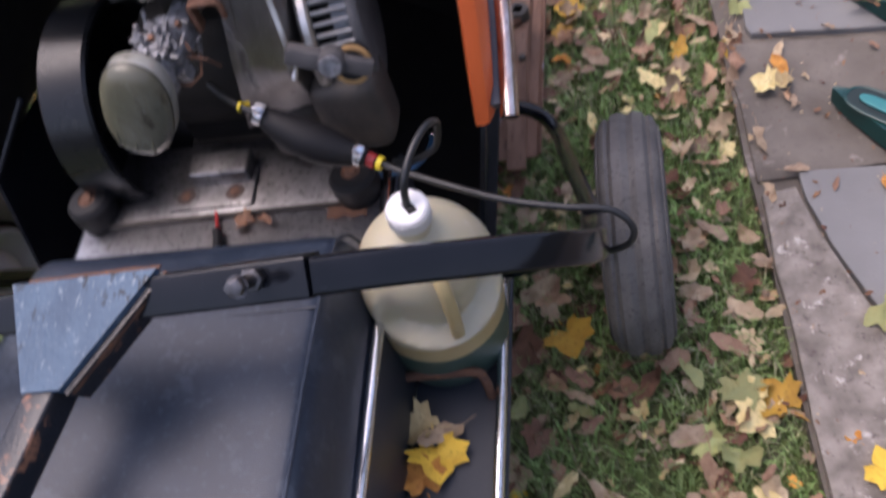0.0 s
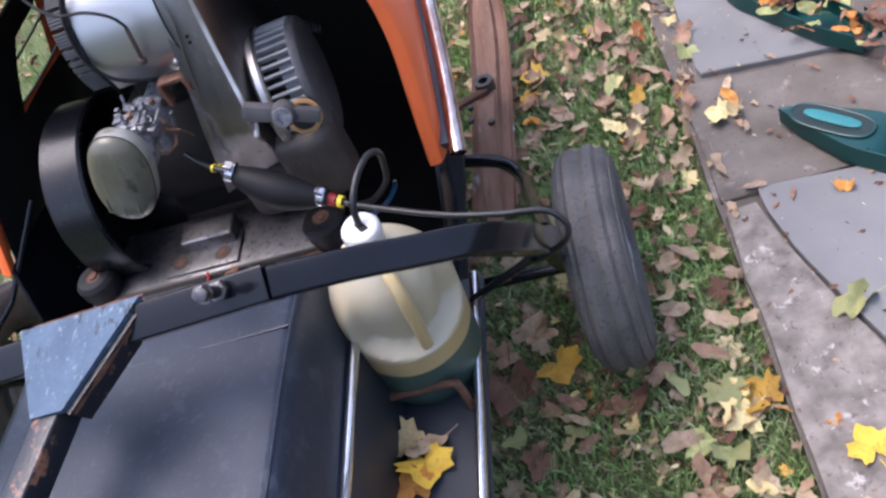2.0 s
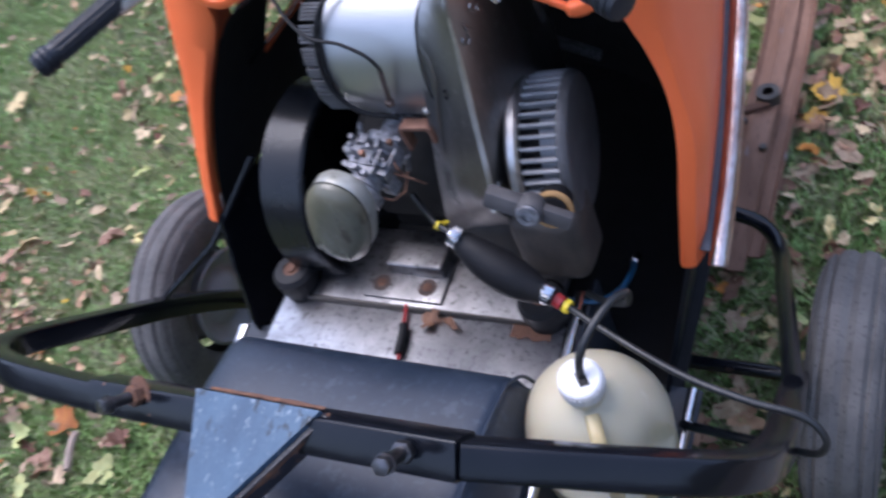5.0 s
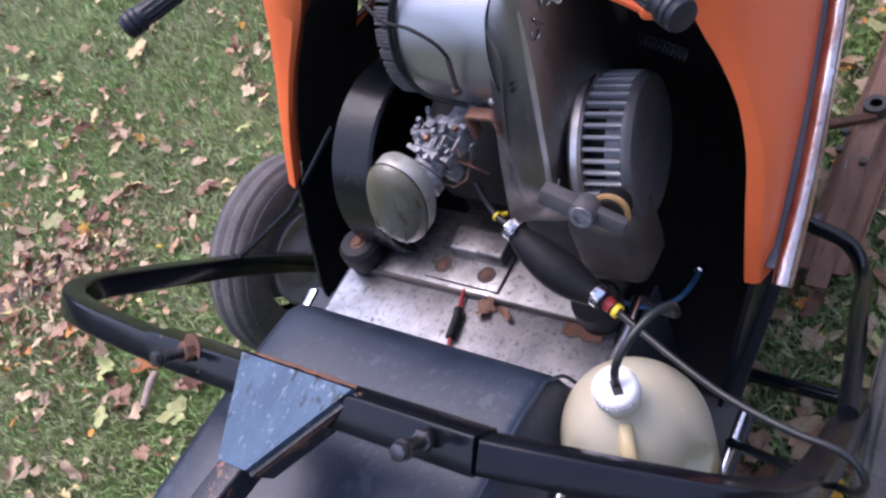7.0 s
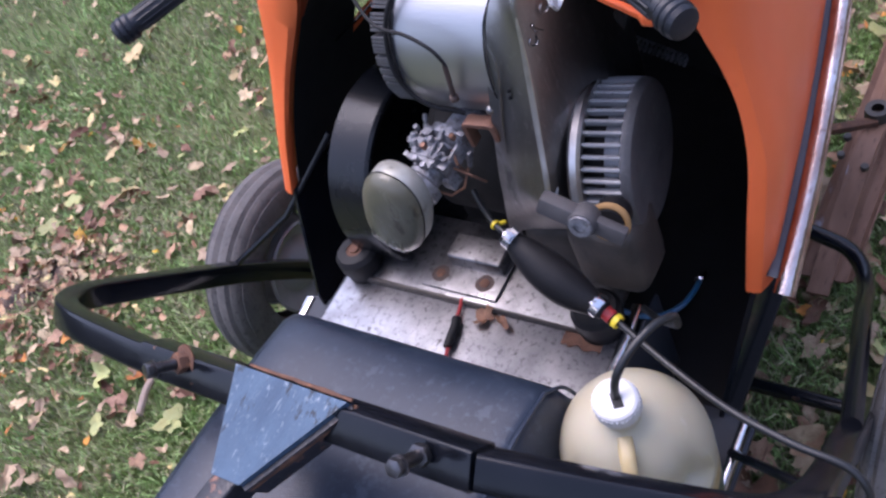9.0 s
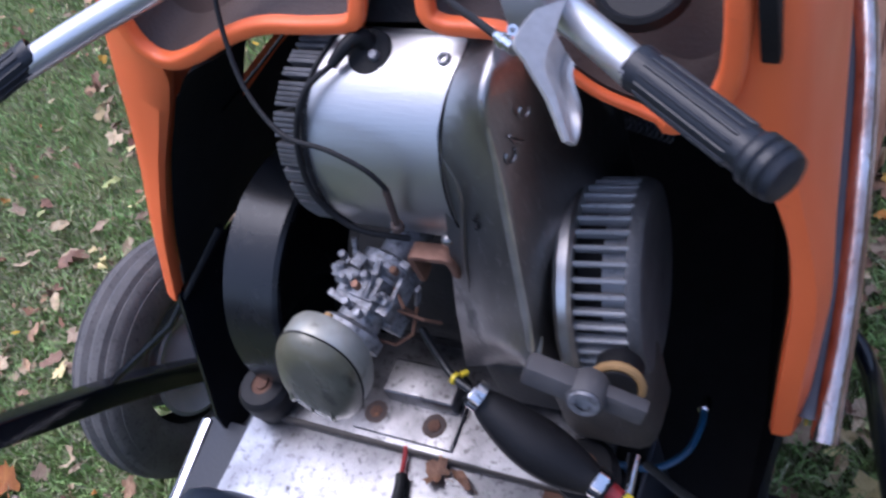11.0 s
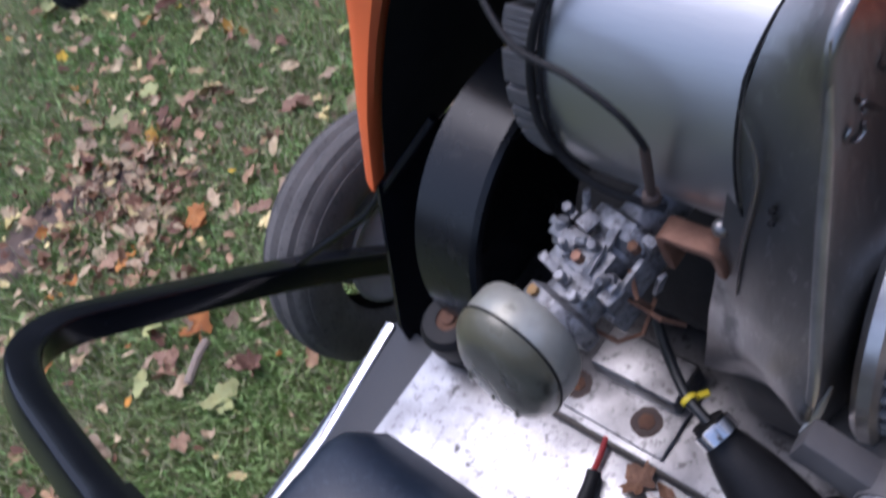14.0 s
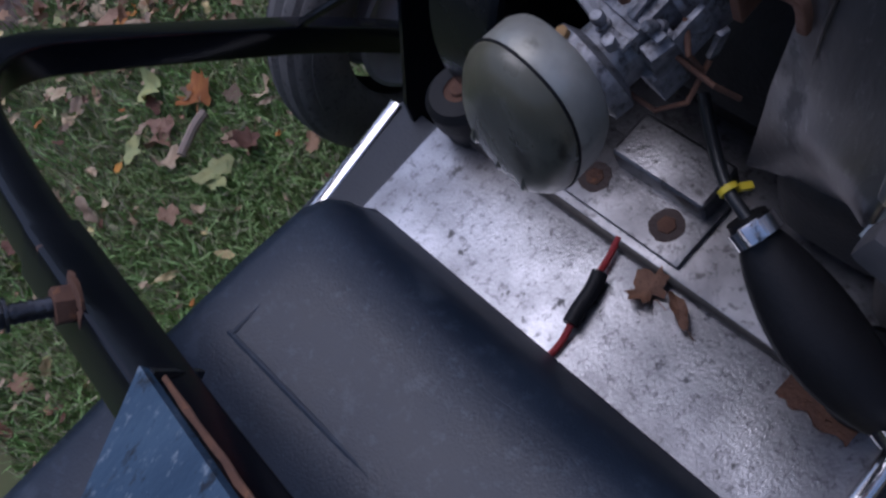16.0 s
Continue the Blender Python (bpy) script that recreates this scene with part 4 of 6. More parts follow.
def make_carburettor():
    # the oval filter: local z points to its face
    f = look((0.0086, -0.0376, 0.7223), (0.0086 + 0.0409, -0.0376 + 1.0, 0.7223 - 0.0855)) @ Matrix.Rotation(-0.3455, 4, "Z")
    def oval(a, b, z, n=40):
        a, b = 0.96 * a, 0.96 * b
        return [f @ Vector((a * math.copysign(abs(math.cos(t)) ** 0.85, math.cos(t)), b * math.copysign(abs(math.sin(t)) ** 0.85, math.sin(t)), z)) for t in [2 * math.pi * i / n for i in range(n)]]
    def rings(secs, name, m, parent, label=""):
        bm = bmesh.new()
        rs = [[bm.verts.new(p) for p in oval(*s)] for s in secs]
        for a, b in zip(rs, rs[1:]):
            for i in range(len(a)):
                j = (i + 1) % len(a)
                bm.faces.new((a[i], a[j], b[j], b[i]))
        bm.faces.new(rs[0])
        bm.faces.new(rs[-1])
        return part(name, bm, m, parent, label, angle=30)
    body = rings([(0.036, 0.060, 0.006), (0.0375, 0.0620, 0.005), (0.0383, 0.0630, 0.002), (0.0380, 0.0625, -0.011), (0.036, 0.060, -0.015), (0.026, 0.040, -0.018)], "air_filter", M_BAND, engine, "yellowed plastic oval air filter box")
    rings([(0.014, 0.030, 0.0215), (0.024, 0.046, 0.0205), (0.031, 0.055, 0.018), (0.0360, 0.0605, 0.013), (0.0378, 0.0625, 0.009), (0.0380, 0.0627, 0.0065)], "filter_lid", M_FILTER, body)
    bm = bmesh.new()
    loop = oval(0.0383, 0.0631, 0.0058)
    sweep(bm, loop + loop[:1], circle(0.0007, 6), up=f.to_3x3().col[2])
    part("lid_seam", bm, M_RUBBER, body, "dark seam round the lid")
    for x, y0, y1 in ((-0.020, -0.048, -0.022), (-0.002, -0.055, -0.026), (0.016, -0.052, -0.024)):
        bm = bmesh.new()
        sweep(bm, smooth_path([f @ Vector((x, y0 * 0.96, 0.0130)), f @ Vector((x, y0 * 0.7 + y1 * 0.3, 0.0185)), f @ Vector((x, y1, 0.0205))], 5), circle(0.0024, 8), scale=[0.6 + 0.4 * min(1, k / 3) - 0.75 * max(0, k - 7) / 3 for k in range(11)])
        part("rib", bm, M_FILTER, body)
    # carburettor between the filter and the cylinder
    rnd = random.Random(5)
    axis = look((0.018, 0.0, 0.722), (0.05, 0.13, 0.745))
    bm = bmesh.new()
    lathe(bm, [(0.020, 0.012), (0.026, 0.010), (0.026, 0.0), (0.018, -0.004), (0.018, -0.045), (0.026, -0.05), (0.026, -0.06), (0.016, -0.064), (0.016, -0.12)], axis, 24)
    carb = part("carburettor", bm, M_ZINC, engine, "dull zinc carburettor with oily deposits")
    def bit(x, y, z, a, b, d, tilt):
        bm = bmesh.new()
        box(bm, (-a, -b, -d), (a, b, d), 0.0009, axis @ Matrix.Translation((x, y, z)) @ pose(0, 0, 0, tilt, tilt * 0.6, tilt * 1.7))
        part("casting", bm, M_ZINC, carb)
    # float bowl top, choke and throttle plates, lugs and arms
    for row in ((0.0, 0.008, -0.028, 0.017, 0.012, 0.013, 2), (-0.002, 0.021, -0.030, 0.019, 0.0016, 0.010, 3), (-0.020, 0.023, -0.032, 0.012, 0.0014, 0.004, 6), (0.018, 0.0225, -0.026, 0.010, 0.0014, 0.003, -5), (0.006, 0.0235, -0.044, 0.004, 0.0014, 0.009, 12),
                (-0.024, 0.004, -0.026, 0.005, 0.006, 0.010, 4), (-0.031, 0.016, -0.036, 0.011, 0.0013, 0.0024, 9), (0.022, 0.004, -0.024, 0.005, 0.010, 0.008, -4), (0.027, 0.008, -0.040, 0.002, 0.009, 0.010, 5), (-0.012, 0.025, -0.046, 0.005, 0.0025, 0.006, -8),
                (0.0, 0.020, -0.056, 0.013, 0.0018, 0.005, 4), (-0.016, 0.022, -0.014, 0.007, 0.0016, 0.003, -9), (0.012, 0.022, -0.012, 0.008, 0.0016, 0.003, 7), (0.0, 0.010, -0.058, 0.015, 0.009, 0.004, 2), (0.022, 0.015, -0.058, 0.004, 0.006, 0.003, -8),
                (-0.032, 0.002, -0.046, 0.002, 0.009, 0.003, 6), (0.018, -0.014, -0.020, 0.008, 0.009, 0.008, 3), (0.030, -0.008, -0.046, 0.0016, 0.015, 0.003, -12), (-0.006, 0.028, -0.034, 0.008, 0.0012, 0.0022, 22), (0.010, 0.027, -0.030, 0.0024, 0.0012, 0.008, 10)):
        bit(*row)
    for x, y, z, r, ln in ((-0.026, 0.022, -0.028, 0.0042, 0.016), (0.006, 0.030, -0.038, 0.0035, 0.012), (-0.010, 0.030, -0.024, 0.0028, 0.014), (0.022, 0.026, -0.030, 0.0030, 0.012), (-0.020, 0.030, -0.050, 0.0024, 0.016), (0.0, 0.026, -0.012, 0.0036, 0.010)):
        bm = bmesh.new()
        lathe(bm, [(0.0, ln), (r * 0.8, ln), (r, ln - 0.001), (r, ln * 0.55), (r * 0.7, ln * 0.5), (r * 0.7, ln * 0.3), (r * 1.15, ln * 0.28), (r * 1.15, 0.0), (0.0, 0.0)], axis @ Matrix.Translation((x, y - ln * 0.5, z)) @ pose(0, 0, 0, -90 + 1500 * x, 0, 0), 12)
        part("jet", bm, M_ZINC, carb)
    for x, y, z, m in ((0.004, 0.030, -0.026, M_COPPER), (-0.008, 0.022, 0.004, M_BRASS), (0.022, 0.022, -0.05, M_RUST), (-0.03, 0.02, -0.045, M_ZINC), (0.016, 0.026, -0.008, M_ZINC)):
        bm = bmesh.new()
        prism(bm, hexagon(0.0036), 0.007, axis @ Matrix.Translation((x, y, z)) @ pose(0, 0, 0, -90, 0, 0), bev=0.0008)
        part("screw", bm, m, carb)
    for pts in ([(0.026, 0.0, 0.712), (0.048, 0.002, 0.704), (0.060, 0.012, 0.708), (0.06, 0.03, 0.72)], [(0.045, 0.02, 0.73), (0.07, 0.02, 0.72), (0.075, 0.03, 0.70)], [(0.05, 0.03, 0.745), (0.058, 0.02, 0.735), (0.06, 0.024, 0.72)]):
        bm = bmesh.new()
        sweep(bm, [Vector(p) for p in pts], circle(0.0015, 8))
        part("linkage", bm, M_RUST, carb)


make_engine()

# ==== fuel line with its primer bulb
fuel = thing("fuel_line", "black fuel hose with a rubber primer bulb", "fuel hose")


def make_fuel():
    a, b = Vector((0.102, -0.004, 0.662)), Vector((0.214, -0.034, 0.602))
    bm = bmesh.new()
    n = 24
    pts = [a.lerp(b, i / n) + Vector((0, -0.003 * math.sin(math.pi * i / n), -0.008 * math.sin(math.pi * i / n))) for i in range(n + 1)]
    def rad(u):
        return 0.0105 + 0.0118 * max(0, math.sin(math.pi * min(1, max(0, (u - 0.08) / 0.84)))) ** 0.8
    sweep(bm, pts, circle(1.0, 24), scale=[rad(i / n) for i in range(n + 1)])
    part("primer_bulb", bm, M_RUBBER, fuel, "soft black rubber primer bulb")
    for u in (0.06, 0.93):
        c = a.lerp(b, u)
        m = along(c, b + (b - a))
        bm = bmesh.new()
        lathe(bm, [(0.0105, -0.0045), (0.0128, -0.0045), (0.0128, 0.0045), (0.0105, 0.0045)], m, 24)
        clamp = part("hose_clamp", bm, M_CHROME, fuel, "shiny steel hose clamp")
        bm = bmesh.new()
        box(bm, (-0.005, -0.004, -0.005), (0.005, 0.004, 0.005), 0.001, Matrix.Translation(c + Vector((0.004, -0.006, 0.013))) @ m.to_3x3().to_4x4())
        part("clamp_screw", bm, M_CHROME, clamp)
    bm = tube([(0.046, 0.035, 0.672), (0.065, 0.018, 0.668), (0.085, 0.003, 0.665), (0.103, -0.004, 0.661)], 0.0034, 12, 6)
    part("hose", bm, M_HOSE, fuel)
    bm = bmesh.new()
    lathe(bm, [(0.0038, -0.0016), (0.0054, -0.0016), (0.0054, 0.0016), (0.0038, 0.0016)], along((0.087, 0.002, 0.6645), (0.103, -0.004, 0.661)), 14)
    box(bm, (-0.002, -0.002, 0.006), (0.002, 0.002, 0.014), 0.0005, along((0.087, 0.002, 0.6645), (0.103, -0.004, 0.661)) @ pose(0, 0, 0, 30, 80, 0))
    part("tie", bm, M_YELLOW, fuel, "yellow cable tie")
    bm = bmesh.new()
    lathe(bm, [(0.006, -0.006), (0.008, -0.006), (0.008, 0.004), (0.006, 0.004)], along((0.219, -0.036, 0.599), (0.24, -0.045, 0.59)), 14)
    part("red_collar", bm, M_RED, fuel)
    bm = bmesh.new()
    lathe(bm, [(0.0055, -0.003), (0.0078, -0.003), (0.0078, 0.003), (0.0055, 0.003)], along((0.228, -0.039, 0.596), (0.25, -0.047, 0.59)), 14)
    part("tie", bm, M_YELLOW, fuel)
    bm = tube([(0.216, -0.034, 0.601), (0.245, -0.046, 0.592), (0.30, -0.072, 0.59), (0.36, -0.095, 0.585), (0.42, -0.108, 0.58), (0.468, -0.112, 0.573), (0.488, -0.122, 0.555), (0.482, -0.128, 0.535), (0.455, -0.115, 0.505), (0.43, -0.09, 0.47), (0.42, -0.04, 0.42)], 0.0038, 12, 7)
    part("hose", bm, M_HOSE, fuel)
    bm = tube([(0.281, -0.146, 0.62), (0.283, -0.138, 0.668), (0.292, -0.115, 0.688), (0.304, -0.086, 0.692), (0.310, -0.064, 0.676), (0.304, -0.050, 0.645), (0.288, -0.030, 0.60), (0.25, 0.0, 0.55), (0.22, 0.02, 0.53)], 0.0040, 12, 7)
    part("hose", bm, M_HOSE, fuel)
    bm = tube([(0.172, 0.012, 0.535), (0.195, 0.022, 0.508), (0.222, 0.032, 0.495), (0.242, 0.055, 0.489), (0.247, 0.085, 0.481), (0.244, 0.110, 0.470)], 0.0034, 10, 6)
    part("hose", bm, M_BLUE, fuel, "thin dark blue hose")
    bm = bmesh.new()
    lathe(bm, [(0.005, 0.01), (0.006, 0.006), (0.006, -0.008), (0.004, -0.01)], along((0.2435, 0.112, 0.469), (0.242, 0.130, 0.460)), 12)
    part("hose_end", bm, M_CHROME, fuel)


make_fuel()

# ==== jug on the footboard
def make_jug():
    jug = thing("plastic_jug", "cloudy plastic jug part full of dark green liquid", "jug")
    foot, top = Vector((0.252, -0.112, 0.3525)), Vector((0.281, -0.144, 0.648))
    m = along(foot, top)
    H = (top - foot).length
    bm = bmesh.new()
    lathe(bm, [(0.0, 0.004), (0.05, 0.0), (0.066, 0.003), (0.074, 0.012), (0.0765, 0.03), (0.077, 0.096)], m, 48)
    part("liquid_part", bm, M_JUGOIL, jug, "jug wall darkened by green liquid inside")
    bm = bmesh.new()
    lathe(bm, [(0.077, 0.096), (0.0772, 0.11), (0.077, 0.128)], m, 72)
    part("oil_part", bm, M_JUGAMBER, jug, "jug wall stained amber by oil")
    bm = bmesh.new()
    prof = [(0.077, 0.128 + 0.0038 * k) for k in range(12)] + [(0.0768, 0.174), (0.0765, 0.178), (0.0755, 0.184), (0.074, 0.19), (0.0715, 0.198), (0.068, 0.207), (0.0635, 0.216), (0.058, 0.225), (0.052, 0.234), (0.045, 0.242), (0.038, 0.249), (0.032, 0.254), (0.023, 0.260), (0.019, 0.264), (0.019, H - 0.02)]
    lathe(bm, prof, m, 72)
    for v in bm.verts:
        # hand recess under the handle, with a shelf at its foot
        q = m.inverted() @ v.co
        a = math.atan2(q.y, q.x)
        d = abs((a - AH + math.pi) % (2 * math.pi) - math.pi)
        side = max(0.0, min(1.0, (1.25 - d) / 0.28))
        foot_z = 0.131 + 0.018 * (d / 1.25) ** 2
        up = max(0.0, min(1.0, (q.z - foot_z) / 0.014)) * max(0.0, min(1.0, (0.252 - q.z) / 0.10))
        k = side * side * (3 - 2 * side) * up * up * (3 - 2 * up)
        if k > 0:
            r = 1 - 0.30 * k
            v.co = m @ Vector((q.x * r, q.y * r, q.z))
    part("jug_body", bm, M_JUG, jug, "cloudy yellowed plastic upper jug")
    bm = bmesh.new()
    def q(r, z):
        return m @ Vector((r * math.cos(AH), r * math.sin(AH), z))
    sweep(bm, smooth_path([q(0.022, 0.256), q(0.045, 0.253), q(0.062, 0.236), q(0.068, 0.21), q(0.070, 0.180), q(0.069, 0.150), q(0.064, 0.120)], 6), rrect(0.015, 0.013, 0.005), up=q(1, 0) - q(0, 0))
    part("handle", bm, M_JUGAMBER, jug, "amber-stained jug handle")
    bm = bmesh.new()
    lathe(bm, [(0.0205, -0.020), (0.0215, -0.018), (0.0215, -0.004), (0.0205, 0.0), (0.018, 0.002), (0.0, 0.002)], Matrix.Translation(top) @ m.to_3x3().to_4x4(), 32)
    cap = part("cap", bm, M_CAP, jug, "white screw cap with a hose hole")
    for k in range(30):
        a = 2 * math.pi * k / 30
        bm = bmesh.new()
        box(bm, (0.0208, -0.0009, -0.018), (0.0222, 0.0009, -0.003), 0.0, Matrix.Translation(top) @ m.to_3x3().to_4x4() @ pose(0, 0, 0, 0, 0, math.degrees(a)))
        part("knurl", bm, M_CAP, cap, smooth=False)
    bm = bmesh.new()
    prism(bm, [(-0.004, -0.009), (0.005, -0.011), (0.006, 0.004), (-0.003, 0.006)], 0.001, Matrix.Translation(top) @ m.to_3x3().to_4x4() @ pose(0, 0, 0.0018))
    part("cap_hole", bm, M_RUBBER, cap, smooth=False)


AH = radians(-105)
make_jug()

bm = tube([(0.205, -0.186, 0.353), (0.204, -0.188, 0.380), (0.21, -0.19, 0.392), (0.25, -0.192, 0.397), (0.295, -0.192, 0.400), (0.306, -0.195, 0.392), (0.309, -0.20, 0.353)], 0.0055, 12, 5)
tagged(obj("retaining_strap", bm, M_RUST), "rusty bent steel strap across the footboard", "bracket")


# ==== handlebar
def make_handlebar():
    bar = part("handlebar", tube([(0.262, 0.060, 0.962), (0.215, 0.098, 0.962), (0.16, 0.135, 0.968), (0.08, 0.165, 0.985), (-0.02, 0.165, 0.985), (-0.085, 0.130, 0.962), (-0.155, 0.085, 0.948), (-0.205, 0.048, 0.938)], 0.0108, 18, 8),
               mat("satin_aluminium_tube", (0.7, 0.7, 0.71), 0.33, 0.9, col2=(0.6, 0.6, 0.61), scale=30, bump=0.04), sled, "satin aluminium handlebar")
    for a, b in (((0.260, 0.064, 0.962), (0.343, 0.008, 0.953)), ((-0.192, 0.062, 0.944), (-0.262, -0.030, 0.930))):
        m = along(a, b)
        ln = (Vector(b) - Vector(a)).length
        bm = bmesh.new()
        lathe(bm, [(0.0108, 0.0), (0.0124, 0.0), (0.0128, 0.004), (0.0119, 0.008), (0.0119, ln - 0.022), (0.0142, ln - 0.019), (0.0142, ln - 0.015), (0.0130, ln - 0.0135), (0.0144, ln - 0.012), (0.0144, ln - 0.008), (0.0130, ln - 0.0065), (0.0140, ln - 0.005), (0.0125, ln - 0.001), (0.008, ln + 0.001), (0.0, ln + 0.001)], m, 28)
        grip = part("grip", bm, M_GRIP, bar, "ribbed black rubber grip")
        for k in range(14):
            bm = bmesh.new()
            box(bm, (0.0110, -0.0010, 0.010), (0.0128, 0.0010, ln - 0.028), 0.0006, m @ pose(0, 0, 0, 0, 0, 360 / 14 * k), 1)
            part("rib", bm, M_GRIP, grip)
    # brake lever, its clamp and cable
    bm = bmesh.new()
    left = [(0.2151, 0.0606, 1.001), (0.211, 0.0403, 1.0001), (0.2168, 0.0348, 0.992), (0.2229, 0.0296, 0.9836), (0.2285, 0.0248, 0.976), (0.2334, 0.0183, 0.9686), (0.2381, 0.0121, 0.9615)]
    inner = [(0.2249, 0.0766, 0.9943), (0.2241, 0.0574, 0.99), (0.2232, 0.0448, 0.9874), (0.2249, 0.036, 0.9831), (0.2301, 0.0297, 0.9754), (0.2343, 0.0224, 0.9687), (0.2398, 0.0134, 0.96)]
    outer = [(0.2296, 0.054, 0.9735), (0.2302, 0.047, 0.9709), (0.2335, 0.0406, 0.9654), (0.237, 0.0345, 0.9597), (0.2398, 0.0265, 0.9543), (0.2398, 0.0182, 0.9521)]
    left, inner, outer = smooth_path(left, 4), smooth_path(inner, 4), smooth_path(outer, 4)
    grid_sheet(bm, [(a, a.lerp(c, 0.5), c) for a, c in zip(left, inner)])
    grid_sheet(bm, [(a, a.lerp(c, 0.5) + Vector((-0.004, 0.010, -0.014)) * (1 - k / len(outer)) ** 0.7, c) for k, (a, c) in enumerate(zip(inner[-len(outer):], outer))])
    bmesh.ops.remove_doubles(bm, verts=bm.verts[:], dist=0.0002)
    thicken(bm, 0.003)
    part("brake_lever", bm, mat("bead_blasted_alloy", (0.62, 0.60, 0.595), 0.5, 0.8, col2=(0.50, 0.48, 0.475), scale=120, amount=1.0, bump=0.15, fine=500), bar, "grey alloy brake lever")
    bm = bmesh.new()
    lathe(bm, [(0.012, -0.011), (0.0165, -0.011), (0.0165, 0.011), (0.012, 0.011)], along((0.200, 0.109, 0.963), (0.18, 0.122, 0.964)), 24)
    box(bm, (0.188, 0.074, 0.970), (0.214, 0.108, 0.996), 0.004)
    part("lever_clamp", bm, mat("grey_alloy_clamp", (0.5, 0.5, 0.51), 0.45, 0.7, bump=0.1), bar)
    bm = bmesh.new()
    lathe(bm, [(0.0013, 0.002), (0.0030, 0.002), (0.0032, -0.010), (0.0, -0.010)], look((0.207, 0.049, 0.998), (0.2, 0.12, 0.93)), 18)
    part("pivot_screw", bm, M_CHROME, bar)
    bm = bmesh.new()
    lathe(bm, [(0.0, -0.008), (0.0034, -0.008), (0.0034, 0.001), (0.0043, 0.0015), (0.0043, 0.004), (0.0030, 0.0045), (0.0030, 0.009), (0.0, 0.009)], along((0.201, 0.048, 0.990), (0.188, 0.058, 0.988)), 18)
    part("cable_adjuster", bm, M_CHROME, bar)
    bm = tube([(0.195, 0.053, 0.989), (0.188, 0.058, 0.988), (0.171, 0.071, 0.985), (0.152, 0.088, 0.977), (0.11, 0.13, 0.958), (0.07, 0.18, 0.93)], 0.0023, 10, 6)
    part("brake_cable", bm, M_RUBBER, bar)


make_handlebar()

# ==== wheeled dolly with its towing hoop
dolly = thing("towing_dolly", "black two-wheeled towing dolly hooked round the snowmobile", "dolly")


def make_wheel(x, y, side, R=0.180):
    w = 0.047
    m = Matrix.Translation((x, y, R - 0.004)) @ pose(0, 0, 0, 0, 90 * side, 0)
    bm = bmesh.new()
    prof = []
    for k in range(41):
        a = radians(-150 + 300 * k / 40)
        r = R - w + w * math.copysign(abs(math.cos(a)) ** 0.75, math.cos(a))
        z = w * math.copysign(abs(math.sin(a)) ** 0.8, math.sin(a))
        if abs(a) < radians(62) and k % 4 == 0:
            r -= 0.0055
        prof.append((r, z))
    lathe(bm, prof, m, 64)
    wheel = part("wheel", bm, M_TYRE, dolly, "worn pneumatic tyre with fine ribs")
    bm = bmesh.new()
    lathe(bm, [(0.092, 0.034), (0.086, 0.036), (0.080, 0.026), (0.055, 0.014), (0.040, 0.016), (0.032, 0.030), (0.016, 0.034), (0.016, 0.042), (0.0, 0.042)], m, 40)
    lathe(bm, [(0.092, -0.034), (0.086, -0.036), (0.080, -0.026), (0.055, -0.014), (0.032, -0.030), (0.016, -0.034), (0.0, -0.036)], m, 40)
    part("rim", bm, M_RIM, wheel, "grey steel rim")


HOOP_R = [(0.235, -0.276, 0.740), (0.30, -0.260, 0.722), (0.36, -0.242, 0.698), (0.415, -0.222, 0.672), (0.442, -0.195, 0.632), (0.450, -0.155, 0.580), (0.447, -0.104, 0.517), (0.440, -0.03, 0.435), (0.425, 0.08, 0.28), (0.42, 0.14, 0.19)]
HOOP_L = [(-0.19, -0.274, 0.700), (-0.28, -0.268, 0.690), (-0.37, -0.258, 0.678), (-0.430, -0.240, 0.657), (-0.462, -0.205, 0.622), (-0.473, -0.150, 0.560), (-0.484, -0.06, 0.455), (-0.490, 0.0, 0.385), (-0.50, 0.08, 0.28), (-0.508, 0.14, 0.19)]


LIFT = Vector((-0.003, 0.007, -0.013))  # set of the crossbar on its stays


